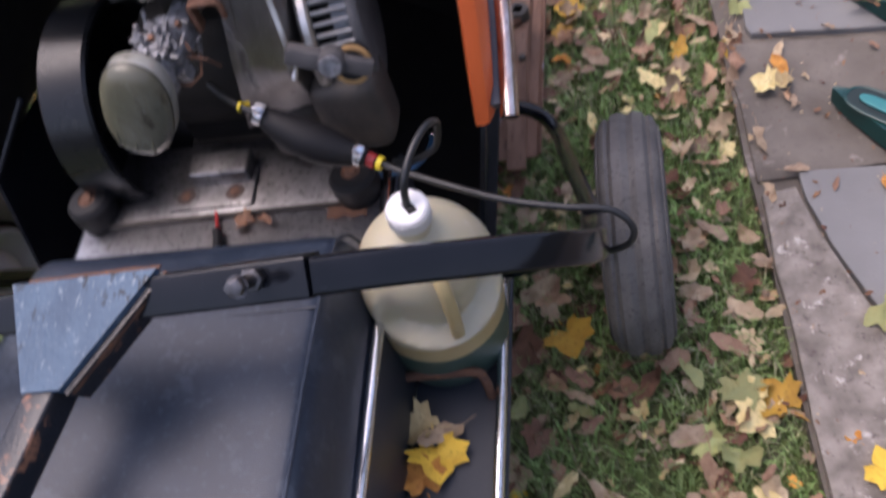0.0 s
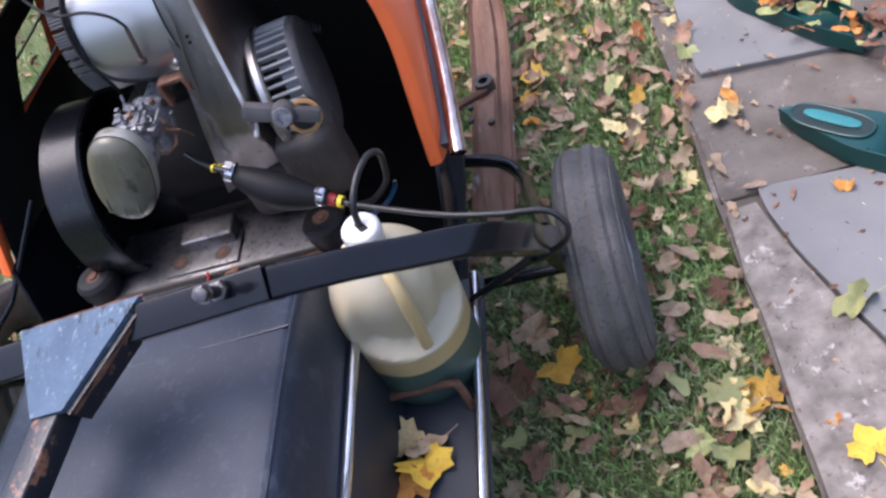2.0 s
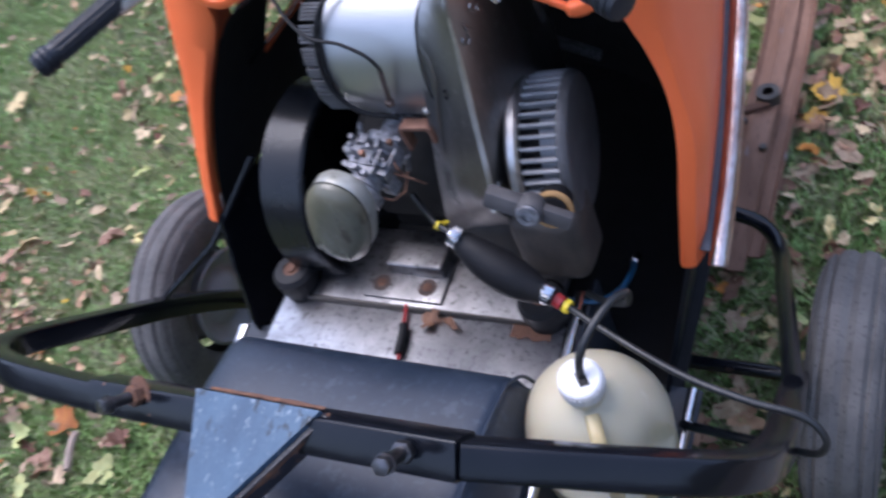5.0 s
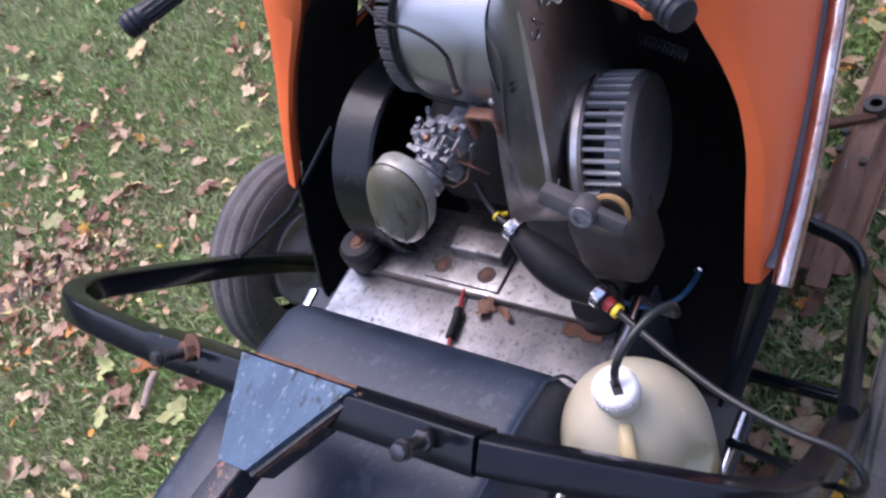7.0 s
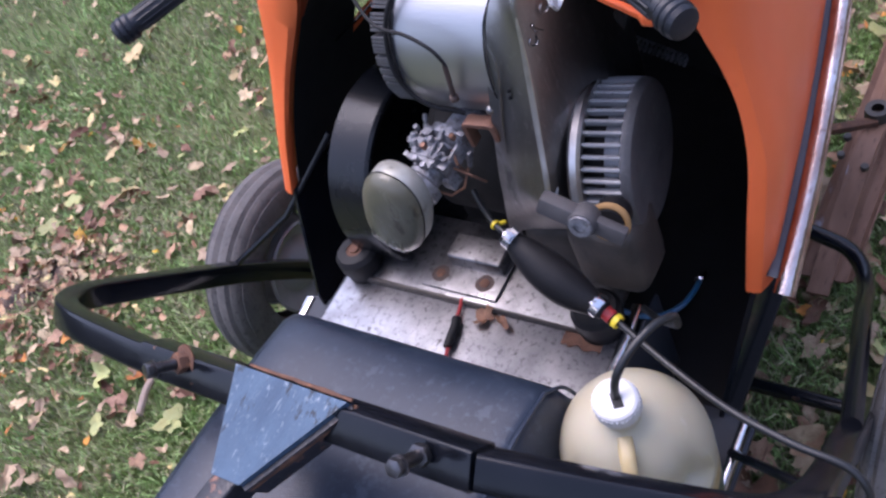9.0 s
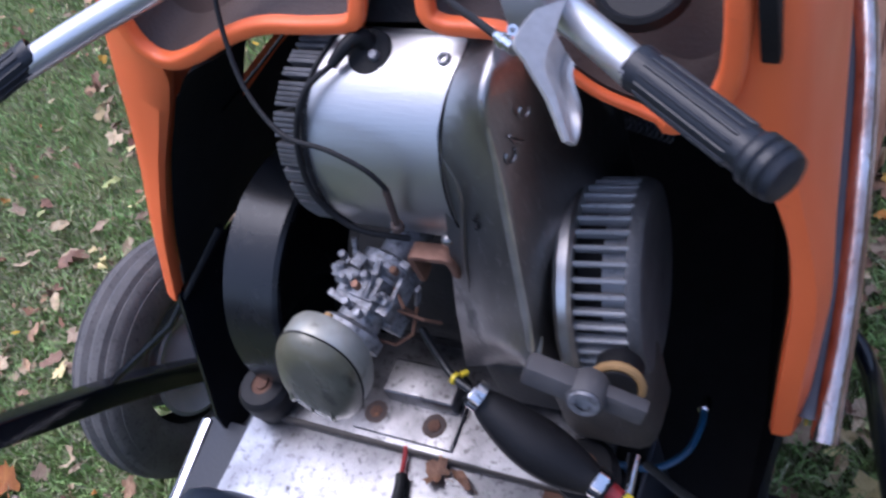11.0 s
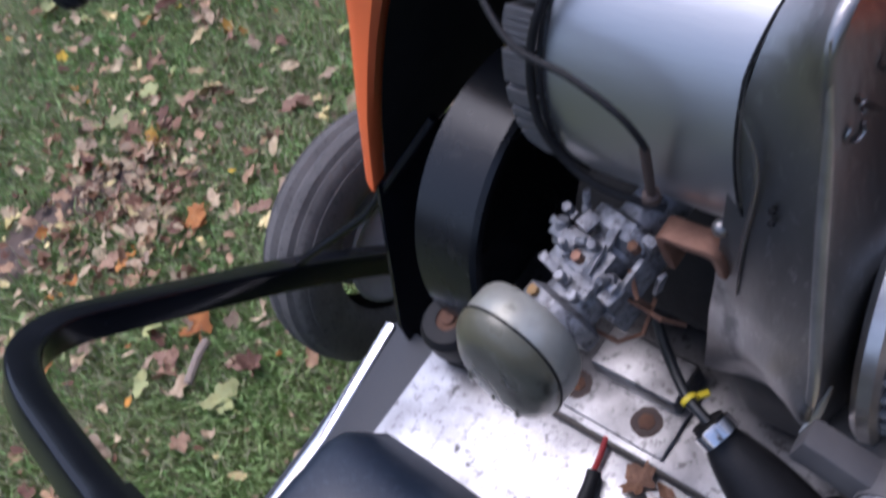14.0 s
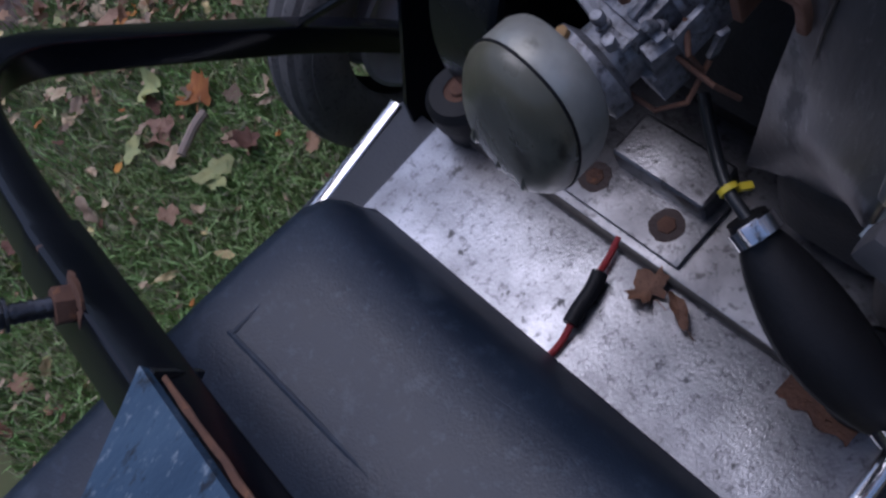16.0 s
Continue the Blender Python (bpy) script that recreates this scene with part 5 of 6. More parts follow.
def make_dolly():
    up = (0, 0.75, 0.66)
    bm = bmesh.new()
    sweep(bm, [Vector(p) + LIFT for p in ((-0.20, -0.272, 0.703), (0.0, -0.275, 0.722), (0.238, -0.276, 0.742))], rrect(0.034, 0.036, 0.003), up=up)
    part("crossbar", bm, M_BLACK, dolly, "black square steel crossbar with chipped paint")
    for pts in (HOOP_R, HOOP_L):
        bm = bmesh.new()
        sweep(bm, smooth_path([Vector(p) + LIFT * max(0.0, min(1.0, (p[2] - 0.42) / 0.16)) * (1.0 - 0.55 * max(0.0, min(1.0, (abs(p[0]) - 0.22) / 0.2))) for p in pts], 6), rrect(0.030, 0.032, 0.004), up=up)
        part("hoop_arm", bm, M_BLACK, dolly, "bent black square tube arm")
    make_wheel(0.480, 0.14, 1)
    make_wheel(-0.600, 0.14, -1, 0.195)
    bm = bmesh.new()
    sweep(bm, [Vector((-0.56, 0.14, 0.177)), Vector((0.45, 0.14, 0.177))], circle(0.0105, 14))
    part("axle", bm, M_BLACK, dolly)
    bm = tube([(0.437, 0.0, 0.42), (0.412, 0.12, 0.345), (0.390, 0.22, 0.285), (0.375, 0.295, 0.238), (0.350, 0.345, 0.228), (0.310, 0.362, 0.238), (0.2, 0.37, 0.25), (-0.15, 0.37, 0.25)], 0.0115, 16, 6)
    part("cross_tube", bm, M_BLACK, dolly, "bent black round tube")
    bm = tube([(-0.478, 0.0, 0.414), (-0.39, 0.072, 0.468), (-0.29, 0.15, 0.585)], 0.005, 10, 1)
    part("brace", bm, M_BLACK, dolly)
    bm = tube([(0.32, -0.048, 0.372), (0.435, -0.112, 0.50)], 0.0055, 10, 1)
    part("brace", bm, M_BLACK, dolly)
    # gusset plate and drawbar
    bm = bmesh.new()
    tl, tr = Vector((-0.050, -0.262, 0.739)) + LIFT, Vector((0.100, -0.266, 0.752)) + LIFT
    bl, br = Vector((-0.016, -0.363, 0.723)) + LIFT, Vector((0.022, -0.363, 0.726)) + LIFT
    vs = [bm.verts.new(p) for p in (tl, tr, br, bl)]
    bm.faces.new(vs)
    thicken(bm, 0.006)
    part("gusset", bm, M_GUSSET, dolly, "flaking pale blue gusset plate with rusty edge", smooth=False)
    bm = bmesh.new()
    sweep(bm, [tl.lerp(tr, k / 12) + Vector((0, 0.004 + 0.001 * noise.noise((k * 0.9, 0, 1)), 0.0008)) for k in range(1, 13)], rrect(0.0055, 0.003, 0.0012), scale=[0.55 + 0.9 * abs(noise.noise((k * 0.7, 3, 1))) for k in range(12)])
    part("weld_bead", bm, M_RUST, dolly, "rusty weld along the gusset")
    bm = bmesh.new()
    sweep(bm, [tr.lerp(br, k / 12) + Vector((0.0035, 0.002, -0.006)) for k in range(13)], rrect(0.006, 0.008, 0.002), scale=[0.7 + 0.7 * abs(noise.noise((k * 0.8, 7, 1))) for k in range(13)])
    part("weld_bead", bm, M_RUST, dolly)
    for p, q in ((tl, bl), (tr, br)):
        bm = bmesh.new()
        d = Vector((0, 0.012, -0.030))
        vs = [bm.verts.new(c) for c in (p, q, q + d, p + d)]
        bm.faces.new(vs)
        thicken(bm, 0.005)
        part("gusset_flange", bm, M_STEM, dolly, "rust-chipped gusset side", smooth=False)
    bm = bmesh.new()
    sweep(bm, [Vector((0.0, -0.340, 0.700)), Vector((-0.035, -0.455, 0.682)), Vector((-0.10, -0.68, 0.652)), Vector((-0.20, -1.0, 0.645))], rrect(0.030, 0.032, 0.003))
    part("drawbar", bm, M_STEM, dolly, "chipped black square drawbar")
    for base, tip, rust in (((0.189, -0.280, 0.745), (0.190, -0.305, 0.772), False), ((-0.131, -0.267, 0.716), (-0.139, -0.296, 0.742), True)):
        m = along(base, tip)
        ln = (Vector(tip) - Vector(base)).length
        bm = bmesh.new()
        lathe(bm, [(0.0, 0.0), (0.0062, 0.0)] + [(0.0062 - 0.0007 * (k % 2), 0.004 + 0.0022 * k) for k in range(int((ln - 0.008) / 0.0022))] + [(0.0055, ln), (0.0, ln)], m, 14)
        bolt = part("bolt", bm, M_BOLT, dolly, "long threaded bolt")
        if rust:
            bm = bmesh.new()
            lathe(bm, [(0.0, 0.0015), (0.013, 0.0012), (0.017, 0.0004), (0.0175, -0.002)], m, 22)
            for v in bm.verts:
                v.co += 0.003 * noise.noise_vector(v.co * 120) * (0.4 if (v.co - Vector(base)).length < 0.01 else 1)
            part("rust_patch", bm, M_RUST, bolt, "flaky rust round the bolt")
        bm = bmesh.new()
        prism(bm, hexagon(0.0083), 0.008, m @ pose(0, 0, ln - 0.004), bev=0.001)
        lathe(bm, [(0.0, ln - 0.006), (0.0095, ln - 0.006), (0.0095, ln - 0.004), (0.0, ln - 0.004)], m, 20)
        part("bolt_head", bm, M_BOLT, bolt)
        bm = bmesh.new()
        prism(bm, hexagon(0.0115 if rust else 0.0105), 0.012 if rust else 0.008, m @ pose(0, 0, -0.001), bev=0.0012)
        part("nut", bm, M_RUST if rust else M_BOLT, bolt, "rusty nut" if rust else "")


make_dolly()


# ==== skis
def make_ski(x0, x1, y0, y1):
    ski = thing("ski", "weathered rusty steel snowmobile ski", "ski")
    bm = bmesh.new()
    rows = []
    n = 22
    for i in range(n + 1):
        t = i / n
        y = y0 + (y1 - y0) * t
        c = x0 + (x1 - x0) * t
        wide = 0.046 * (1 if t < 0.78 else max(0.04, math.cos((t - 0.78) / 0.22 * math.pi / 2) ** 0.8))
        z = 0.045 + (0.10 * max(0, (t - 0.6) / 0.4) ** 2)
        rows.append([Vector((c - wide, y, z + 0.010)), Vector((c - wide * 0.8, y, z)), Vector((c - wide * 0.35, y, z)), Vector((c - wide * 0.25, y, z + 0.012)), Vector((c + wide * 0.25, y, z + 0.012)),
                     Vector((c + wide * 0.35, y, z)), Vector((c + wide * 0.8, y, z)), Vector((c + wide, y, z + 0.010))])
    grid_sheet(bm, rows)
    thicken(bm, 0.003)
    part("runner", bm, M_SKI, ski, "rusty runner with worn bluish paint")
    bm = bmesh.new()
    sweep(bm, smooth_path([(x0 + 0.005, y0 - 0.05, 0.075), (x0 + 0.008, y0 + 0.1, 0.10), (x0 + 0.01, y0 + 0.22, 0.115), (x0 + 0.014, y0 + 0.34, 0.10)], 5), rrect(0.034, 0.007, 0.002))
    part("leaf_spring", bm, M_SKI, ski)
    bm = bmesh.new()
    lathe(bm, [(0.010, 0.008), (0.020, 0.008), (0.021, 0.0), (0.021, -0.02), (0.010, -0.02)], pose((x0 + x1) / 2 + 0.003, y0 + 0.30, 0.125), 20)
    part("spindle_socket", bm, M_DARKMETAL, ski)
    bm = bmesh.new()
    box(bm, (-0.055, -0.008, -0.006), (0.03, 0.008, 0.006), 0.002, pose((x0 + x1) / 2 - 0.02, y0 + 0.27, 0.12, 0, 0, 24))
    part("link", bm, M_RUST, ski)
    for dx, dy in ((-0.03, 0.2), (-0.03, 0.24), (0.012, 0.18)):
        bm = bmesh.new()
        prism(bm, hexagon(0.007), 0.009, pose((x0 + x1) / 2 + dx, y0 + dy, 0.115), bev=0.001)
        part("bolt", bm, M_DARKMETAL, ski)


make_ski(0.275, 0.290, 0.42, 1.16)
make_ski(-0.36, -0.37, 0.55, 1.25)


# ==== small things on the deck
def make_fuse():
    f = thing("inline_fuse", "black inline fuse holder on a red wire", "fuse holder")
    part("wire", tube([(-0.010, -0.012, 0.508), (-0.006, -0.03, 0.506), (-0.004, -0.042, 0.507)], 0.0026, 8, 4), M_RED, f)
    part("holder", tube([(-0.003, -0.040, 0.5085), (0.001, -0.052, 0.5085), (0.004, -0.072, 0.5085), (0.006, -0.080, 0.5085)], 0.0058, 14, 4, None), M_RUBBER, f)
    part("wire", tube([(0.006, -0.080, 0.507), (0.008, -0.095, 0.504), (0.007, -0.115, 0.504)], 0.0026, 8, 4), M_RED, f)


make_fuse()
bm = bmesh.new()
bmesh.ops.create_grid(bm, x_segments=14, y_segments=10, size=0.5, matrix=Matrix.Identity(4))
for v in list(bm.verts):
    v.co = Vector((0.158 + 0.05 * v.co.x, -0.024 + 0.02 * v.co.y + 0.006 * noise.noise(v.co * 5), 0.5016 + 0.0006 * noise.noise(v.co * 9)))
tagged(obj("rust_scab", bm, M_RUST), "flat brown rust scab on the deck plate", "rust")


# ==== things on the path
def make_plastic_sled(tip, ang, ln, wide, label, strap=(0.02, 0.20, 0.205)):
    s = thing("plastic_sled", label, "sled", group="plastic sleds on the path")
    m = pose(tip[0], tip[1], 0.034, 0, 0, ang)
    bm = bmesh.new()
    n = 26
    rows = []
    def half(t):
        return wide * min(1, (t * 3.4) ** 0.75) * (1 if t < 0.8 else max(0.2, 1 - (t - 0.8) * 2))
    for i in range(n + 1):
        t = i / n
        w = max(0.003, half(t))
        x = ln * t
        lift = 0.0
        deep = 0.030 * min(1, max(0, (t - 0.36) / 0.05))
        rows.append([m @ Vector((x, y * w, lift + z)) for y, z in ((-1, 0.0), (-0.97, 0.012), (-0.9, 0.034), (-0.82, 0.034), (-0.74, 0.034 - deep), (0, 0.032 - deep), (0.74, 0.034 - deep), (0.82, 0.034), (0.9, 0.034), (0.97, 0.012), (1, 0.0))])
    grid_sheet(bm, rows)
    part("hull", bm, M_TEAL, s, angle=40)
    # hand slot near the tip: flat plate coloured as its shade, raised rim, pale strap
    c = 0.100
    ring = [2 * math.pi * i / 28 for i in range(29)]
    def slot(a, rx, ry, z):
        return Vector((c + rx * math.copysign(abs(math.cos(a)) ** 0.6, math.cos(a)), ry * math.copysign(abs(math.sin(a)) ** 0.8, math.sin(a)), z))
    bm = bmesh.new()
    prism(bm, [slot(a, 0.072, 0.026, 0).xy for a in ring[:-1]], 0.002, m @ pose(0, 0, 0.0352))
    part("slot", bm, mat("shadowy_slot", (0.004, 0.02, 0.02), 0.5, bump=0), s, "flat plate coloured as the dark of the hand slot")
    bm = bmesh.new()
    sweep(bm, [m @ slot(a, 0.074, 0.028, 0.036) for a in ring], circle(0.0028, 8))
    part("slot_rim", bm, M_TEAL, s)
    bm = bmesh.new()
    prism(bm, [slot(a, 0.052, 0.0115, 0).xy for a in ring[:-1]], 0.004, m @ pose(0, 0, 0.0375), bev=0.001)
    part("slot_strap", bm, mat("pale_teal_strap", strap, 0.4, col2=tuple(v * 0.75 for v in strap), scale=20, bump=0), s, "pale hand strap")


make_plastic_sled((0.820, 0.488), -42, 0.52, 0.052, "teal plastic sled with a pale strap, pointed bow")
make_plastic_sled((0.780, 0.978), -56, 0.43, 0.043, "teal plastic sled half filled with leaves", (0.45, 0.52, 0.54))
bm = bmesh.new()
box(bm, (0, 0, 0.0), (0.5, 0.4, 0.28), 0.012, pose(0.955, 0.975, 0.028, 0, 0, -16))
tagged(obj("white_box", bm, mat("white_enamel", (0.68, 0.68, 0.70), 0.35, col2=(0.55, 0.55, 0.56), scale=8, bump=0.05)), "white enamelled metal box standing on the path", "box")

# ==== fallen leaves
LEAF_COLOURS = {"tan": ((0.52, 0.40, 0.26), (0.30, 0.20, 0.12)), "pink": ((0.43, 0.265, 0.165), (0.25, 0.135, 0.08)), "brown": ((0.24, 0.115, 0.065), (0.12, 0.058, 0.034)),
                "yellow": ((0.66, 0.41, 0.045), (0.46, 0.25, 0.03)), "cream": ((0.68, 0.56, 0.29), (0.48, 0.36, 0.15)), "green": ((0.30, 0.35, 0.15), (0.40, 0.38, 0.14)), "orange": ((0.58, 0.25, 0.05), (0.36, 0.13, 0.03))}
LEAF_MATS = {k: mat("leaf_" + k, a, 0.6, col2=b, scale=1.6, amount=1.0, bump=0.5, fine=9, rnd=0.3, speck=tuple(0.45 * v for v in b), speck_scale=7, speck_cut=0.56, speck_mix=0.6) for k, (a, b) in LEAF_COLOURS.items()}
LITTER_MATS = {k: mat("litter_" + k, a, 0.7, col2=b, scale=45, amount=1.0, bump=0.4, fine=160, rnd=0.45, island=True) for k, (a, b) in LEAF_COLOURS.items()}


def leaf_outline(kind, rnd):
    pts = []
    if kind == "maple":
        lobes = [(-90, 0.16), (-62, 0.5), (-40, 0.66), (-22, 0.52), (0, 0.82), (16, 0.70), (28, 0.90), (44, 0.62), (60, 0.76), (74, 0.86), (90, 1.0)]
        full = lobes + [(180 - a, r) for a, r in lobes[-2::-1]]
        for a, r in full:
            k = r * (1 + rnd.uniform(-0.12, 0.12))
            pts.append((k * math.cos(radians(a)), k * math.sin(radians(a)) - 0.1))
    elif kind == "torn":
        n = 17
        ph = rnd.uniform(0, 6.28)
        for i in range(n):
            a = 2 * math.pi * i / n
            k = 0.72 + 0.22 * math.sin(2 * a + ph) + rnd.uniform(-0.22, 0.2)
            pts.append((0.8 * k * math.sin(a), k * math.cos(a)))
    else:
        n = 14
        slim = rnd.uniform(0.30, 0.52)
        for i in range(n):
            a = 2 * math.pi * i / n
            pts.append((slim * math.sin(a) * (1 + rnd.uniform(-0.35, 0.3)) * (0.75 + 0.25 * math.sin(a) ** 2), math.cos(a) * (1 + rnd.uniform(-0.15, 0.12))))
    return pts


def leaf_geometry(kind, seed, curl):
    """Verts and faces of a unit leaf, curled, with an inner ring for the bend."""
    rnd = random.Random(seed)
    out = leaf_outline(kind, rnd)
    ph, ax = rnd.uniform(0, 6.28), rnd.uniform(-0.4, 0.4)
    def bend(x, y):
        z = curl * (0.62 * (x * math.cos(ax) + y * math.sin(ax)) ** 2 + 0.34 * math.sin(3 * x + ph) * y + 0.26 * math.sin(5 * y + 2 * ph) * x + 0.10 * math.sin(7 * x + 6 * y + ph))
        return (x, y, z + 0.02)
    v = [bend(0, 0)] + [bend(0.55 * x, 0.55 * y) for x, y in out] + [bend(x, y) for x, y in out]
    n = len(out)
    f = []
    for i in range(n):
        j = (i + 1) % n
        f.append((0, 1 + i, 1 + j))
        f.append((1 + i, 1 + n + i, 1 + n + j, 1 + j))
    # stalk
    k = len(v)
    sy = min(y for x, y in out)
    v += [(0.02, sy * 0.9, 0.03), (-0.02, sy * 0.9, 0.03), (0.06, sy - 0.55, 0.06 + 0.1 * curl), (0.10, sy - 0.55, 0.06 + 0.1 * curl)]
    f.append((k, k + 1, k + 2, k + 3))
    return np.array(v, float), f


KINDS = [("maple", s, c) for s, c in ((1, 0.35), (2, 0.6), (3, 0.9), (4, 0.25))] + [("oval", s, c) for s, c in ((5, 0.7), (6, 1.1), (7, 1.5), (8, 0.5))] + [("torn", s, c) for s, c in ((9, 0.8), (10, 1.2), (11, 0.5), (12, 1.6))]
GEO = [leaf_geometry(*k) for k in KINDS]


def ground_z(x, y):
    return 0.030 if x > edge_x(y) + 0.005 else slope(x, y) + 0.016


def leaf_matrix(rnd, x, y, z, size, flat=0.35):
    return Matrix.LocRotScale((x, y, z), Euler((rnd.uniform(-flat, flat), rnd.uniform(-flat, flat), rnd.uniform(0, 6.28))), (size, size, size))


LEAF_MESHES = {}


def leaf_mesh(kind_index, colour):
    key = (kind_index, colour)
    if key not in LEAF_MESHES:
        v, f = GEO[kind_index]
        me = bpy.data.meshes.new("fallen_leaf")
        me.from_pydata(v.tolist(), [], f)
        me.polygons.foreach_set("use_smooth", [True] * len(f))
        me.materials.append(LEAF_MATS[colour])
        LEAF_MESHES[key] = me
    return LEAF_MESHES[key]


WORDS = {"tan": "dry tan", "pink": "dry pinkish brown", "brown": "large dry brown", "yellow": "bright yellow", "cream": "pale cream yellow", "green": "faded green", "orange": "orange brown"}


def put_leaf(x, y, colour, size, kind, turn, z=None, rnd=random.Random(3), flat=0.2, on="lying on the grass"):
    idx = [i for i, k in enumerate(KINDS) if k[0] == kind]
    ob = new("fallen_leaf", leaf_mesh(idx[rnd.randrange(len(idx))], colour))
    ob.matrix_world = Matrix.LocRotScale((x, y, ground_z(x, y) + 0.004 if z is None else z), Euler((rnd.uniform(-flat, flat), rnd.uniform(-flat, flat), radians(turn))), (size, size, size))
    shape = "lobed maple leaf" if kind == "maple" else "curled narrow leaf" if kind == "oval" else "crumpled torn leaf"
    return tagged(ob, f"{WORDS[colour]} {shape} {on}", "leaf", group="fallen leaves")


# bare strip of soil in the lawn
SOIL = [(-1.585, -0.240), (-1.557, -0.104), (-1.458, 0.055)]


def off_soil(x, y):
    """Distance from the middle of the bare strip."""
    best = 9.0
    for (ax, ay), (bx, by) in zip(SOIL, SOIL[1:]):
        dx, dy = bx - ax, by - ay
        t = max(0.0, min(1.0, ((x - ax) * dx + (y - ay) * dy) / (dx * dx + dy * dy)))
        best = min(best, math.hypot(x - ax - dx * t, y - ay - dy * t))
    return best


def make_soil():
    bm = bmesh.new()
    rows = [[(-2.0 + 0.02 * i, -0.6 + 0.02 * j) for i in range(46)] for j in range(46)]
    vs = [[bm.verts.new((x, y, slope(x, y) - 0.006 + 0.004 * noise.noise((x * 22, y * 22, 1)) + 0.003 * noise.noise((x * 60, y * 60, 4)) - max(0.0, off_soil(x, y) + 0.03 * noise.noise((x * 14, y * 14, 2)) - 0.045) * 0.25)) for x, y in row] for row in rows]
    for a, b in zip(vs, vs[1:]):
        for i in range(len(a) - 1):
            c = (a[i].co + b[i + 1].co) / 2
            if off_soil(c.x, c.y) < 0.13:
                bm.faces.new((a[i], a[i + 1], b[i + 1], b[i]))
    for v in [v for v in bm.verts if not v.link_faces]:
        bm.verts.remove(v)
    return tagged(obj("bare_soil", bm, mat("damp_soil", (0.15, 0.11, 0.09), 0.95, col2=(0.09, 0.062, 0.05), scale=24, amount=1.0, bump=0.9, fine=120)), "bare strip of brown soil in the lawn", "soil", kind="structure")


make_soil()


# leaves that stand out
put_leaf(0.663, -0.062, "yellow", 0.044, "maple", 40)
put_leaf(0.628, -0.088, "cream", 0.042, "maple", 120)
put_leaf(0.610, -0.040, "green", 0.045, "maple", 200)
put_leaf(0.600, -0.150, "green", 0.036, "torn", 20)
put_leaf(0.560, -0.135, "green", 0.030, "torn", 80)
put_leaf(0.378, 0.825, "yellow", 0.044, "maple", 80)
put_leaf(0.357, 0.765, "yellow", 0.028, "maple", 10)
put_leaf(0.579, 0.672, "yellow", 0.036, "torn", 140)
put_leaf(0.560, 0.590, "cream", 0.036, "maple", 60)
put_leaf(0.520, 0.605, "cream", 0.034, "torn", 10)
put_leaf(0.545, 0.735, "green", 0.045, "torn", 130)
put_leaf(0.404, 0.965, "cream", 0.030, "maple", 50)
put_leaf(0.535, 0.905, "pink", 0.040, "torn", 300)
put_leaf(0.722, 0.545, "cream", 0.036, "maple", 60, flat=0.05, on="lying on the paving")
put_leaf(0.782, -0.182, "yellow", 0.042, "maple", 15, 0.040, on="lying on the edging stone")
put_leaf(0.830, 0.060, "green", 0.045, "torn", 100, 0.042, on="lying on the edging stone")
put_leaf(0.268, 0.045, "brown", 0.066, "maple", 170)
put_leaf(0.358, 0.062, "yellow", 0.052, "maple", 200)
put_leaf(0.520, 0.010, "pink", 0.034, "torn", 260)
put_leaf(0.515, 0.175, "pink", 0.032, "torn", 40)
put_leaf(0.485, 0.430, "tan", 0.040, "torn", 110)
put_leaf(-0.966, -0.11, "orange", 0.05, "maple", 60)
put_leaf(-1.155, 0.05, "orange", 0.045, "maple", 150)
put_leaf(-1.79, 0.76, "cream", 0.055, "maple", 20)
put_leaf(-1.562, 0.144, "green", 0.040, "maple", 28)
put_leaf(-1.554, 0.234, "green", 0.032, "maple", 46)
put_leaf(-1.437, 0.148, "yellow", 0.030, "torn", 43)
put_leaf(-1.398, 0.109, "tan", 0.030, "torn", 184)
put_leaf(-1.427, 0.257, "pink", 0.036, "torn", 86)
put_leaf(-1.457, 0.201, "brown", 0.029, "torn", 342)
put_leaf(-1.556, 0.401, "cream", 0.025, "torn", 157)
put_leaf(-1.466, 0.323, "cream", 0.022, "oval", 128)
put_leaf(-2.146, 0.311, "green", 0.036, "maple", 310)
put_leaf(-1.145, 0.342, "pink", 0.036, "torn", 108)
put_leaf(-1.158, 0.356, "tan", 0.022, "oval", 310)
put_leaf(-1.143, 0.050, "orange", 0.030, "torn", 18)
put_leaf(-1.033, 0.126, "pink", 0.025, "torn", 297)
put_leaf(-1.054, -0.157, "green", 0.036, "torn", 348)
put_leaf(-0.975, -0.190, "pink", 0.029, "torn", 81)
put_leaf(-1.005, -0.210, "tan", 0.022, "oval", 220)
put_leaf(-0.821, -0.184, "green", 0.036, "torn", 326)
put_leaf(-0.805, -0.112, "brown", 0.032, "torn", 201)
put_leaf(-0.838, -0.130, "pink", 0.022, "torn", 260)
put_leaf(-0.986, -0.248, "green", 0.029, "torn", 190)
put_leaf(-1.278, 0.044, "tan", 0.022, "oval", 278)
put_leaf(-1.150, 0.098, "tan", 0.025, "torn", 227)
put_leaf(-1.283, -0.045, "tan", 0.022, "oval", 257)
put_leaf(-1.268, -0.110, "pink", 0.032, "torn", 137)
put_leaf(-1.310, -0.158, "tan", 0.022, "oval", 18)
put_leaf(-1.435, -0.186, "pink", 0.025, "torn", 14)
put_leaf(-1.740, 0.498, "cream", 0.025, "torn", 186)
put_leaf(-1.609, 0.468, "tan", 0.025, "torn", 238)
put_leaf(-1.482, -0.033, "tan", 0.022, "oval", 163)
put_leaf(-1.544, 0.029, "brown", 0.025, "torn", 194)
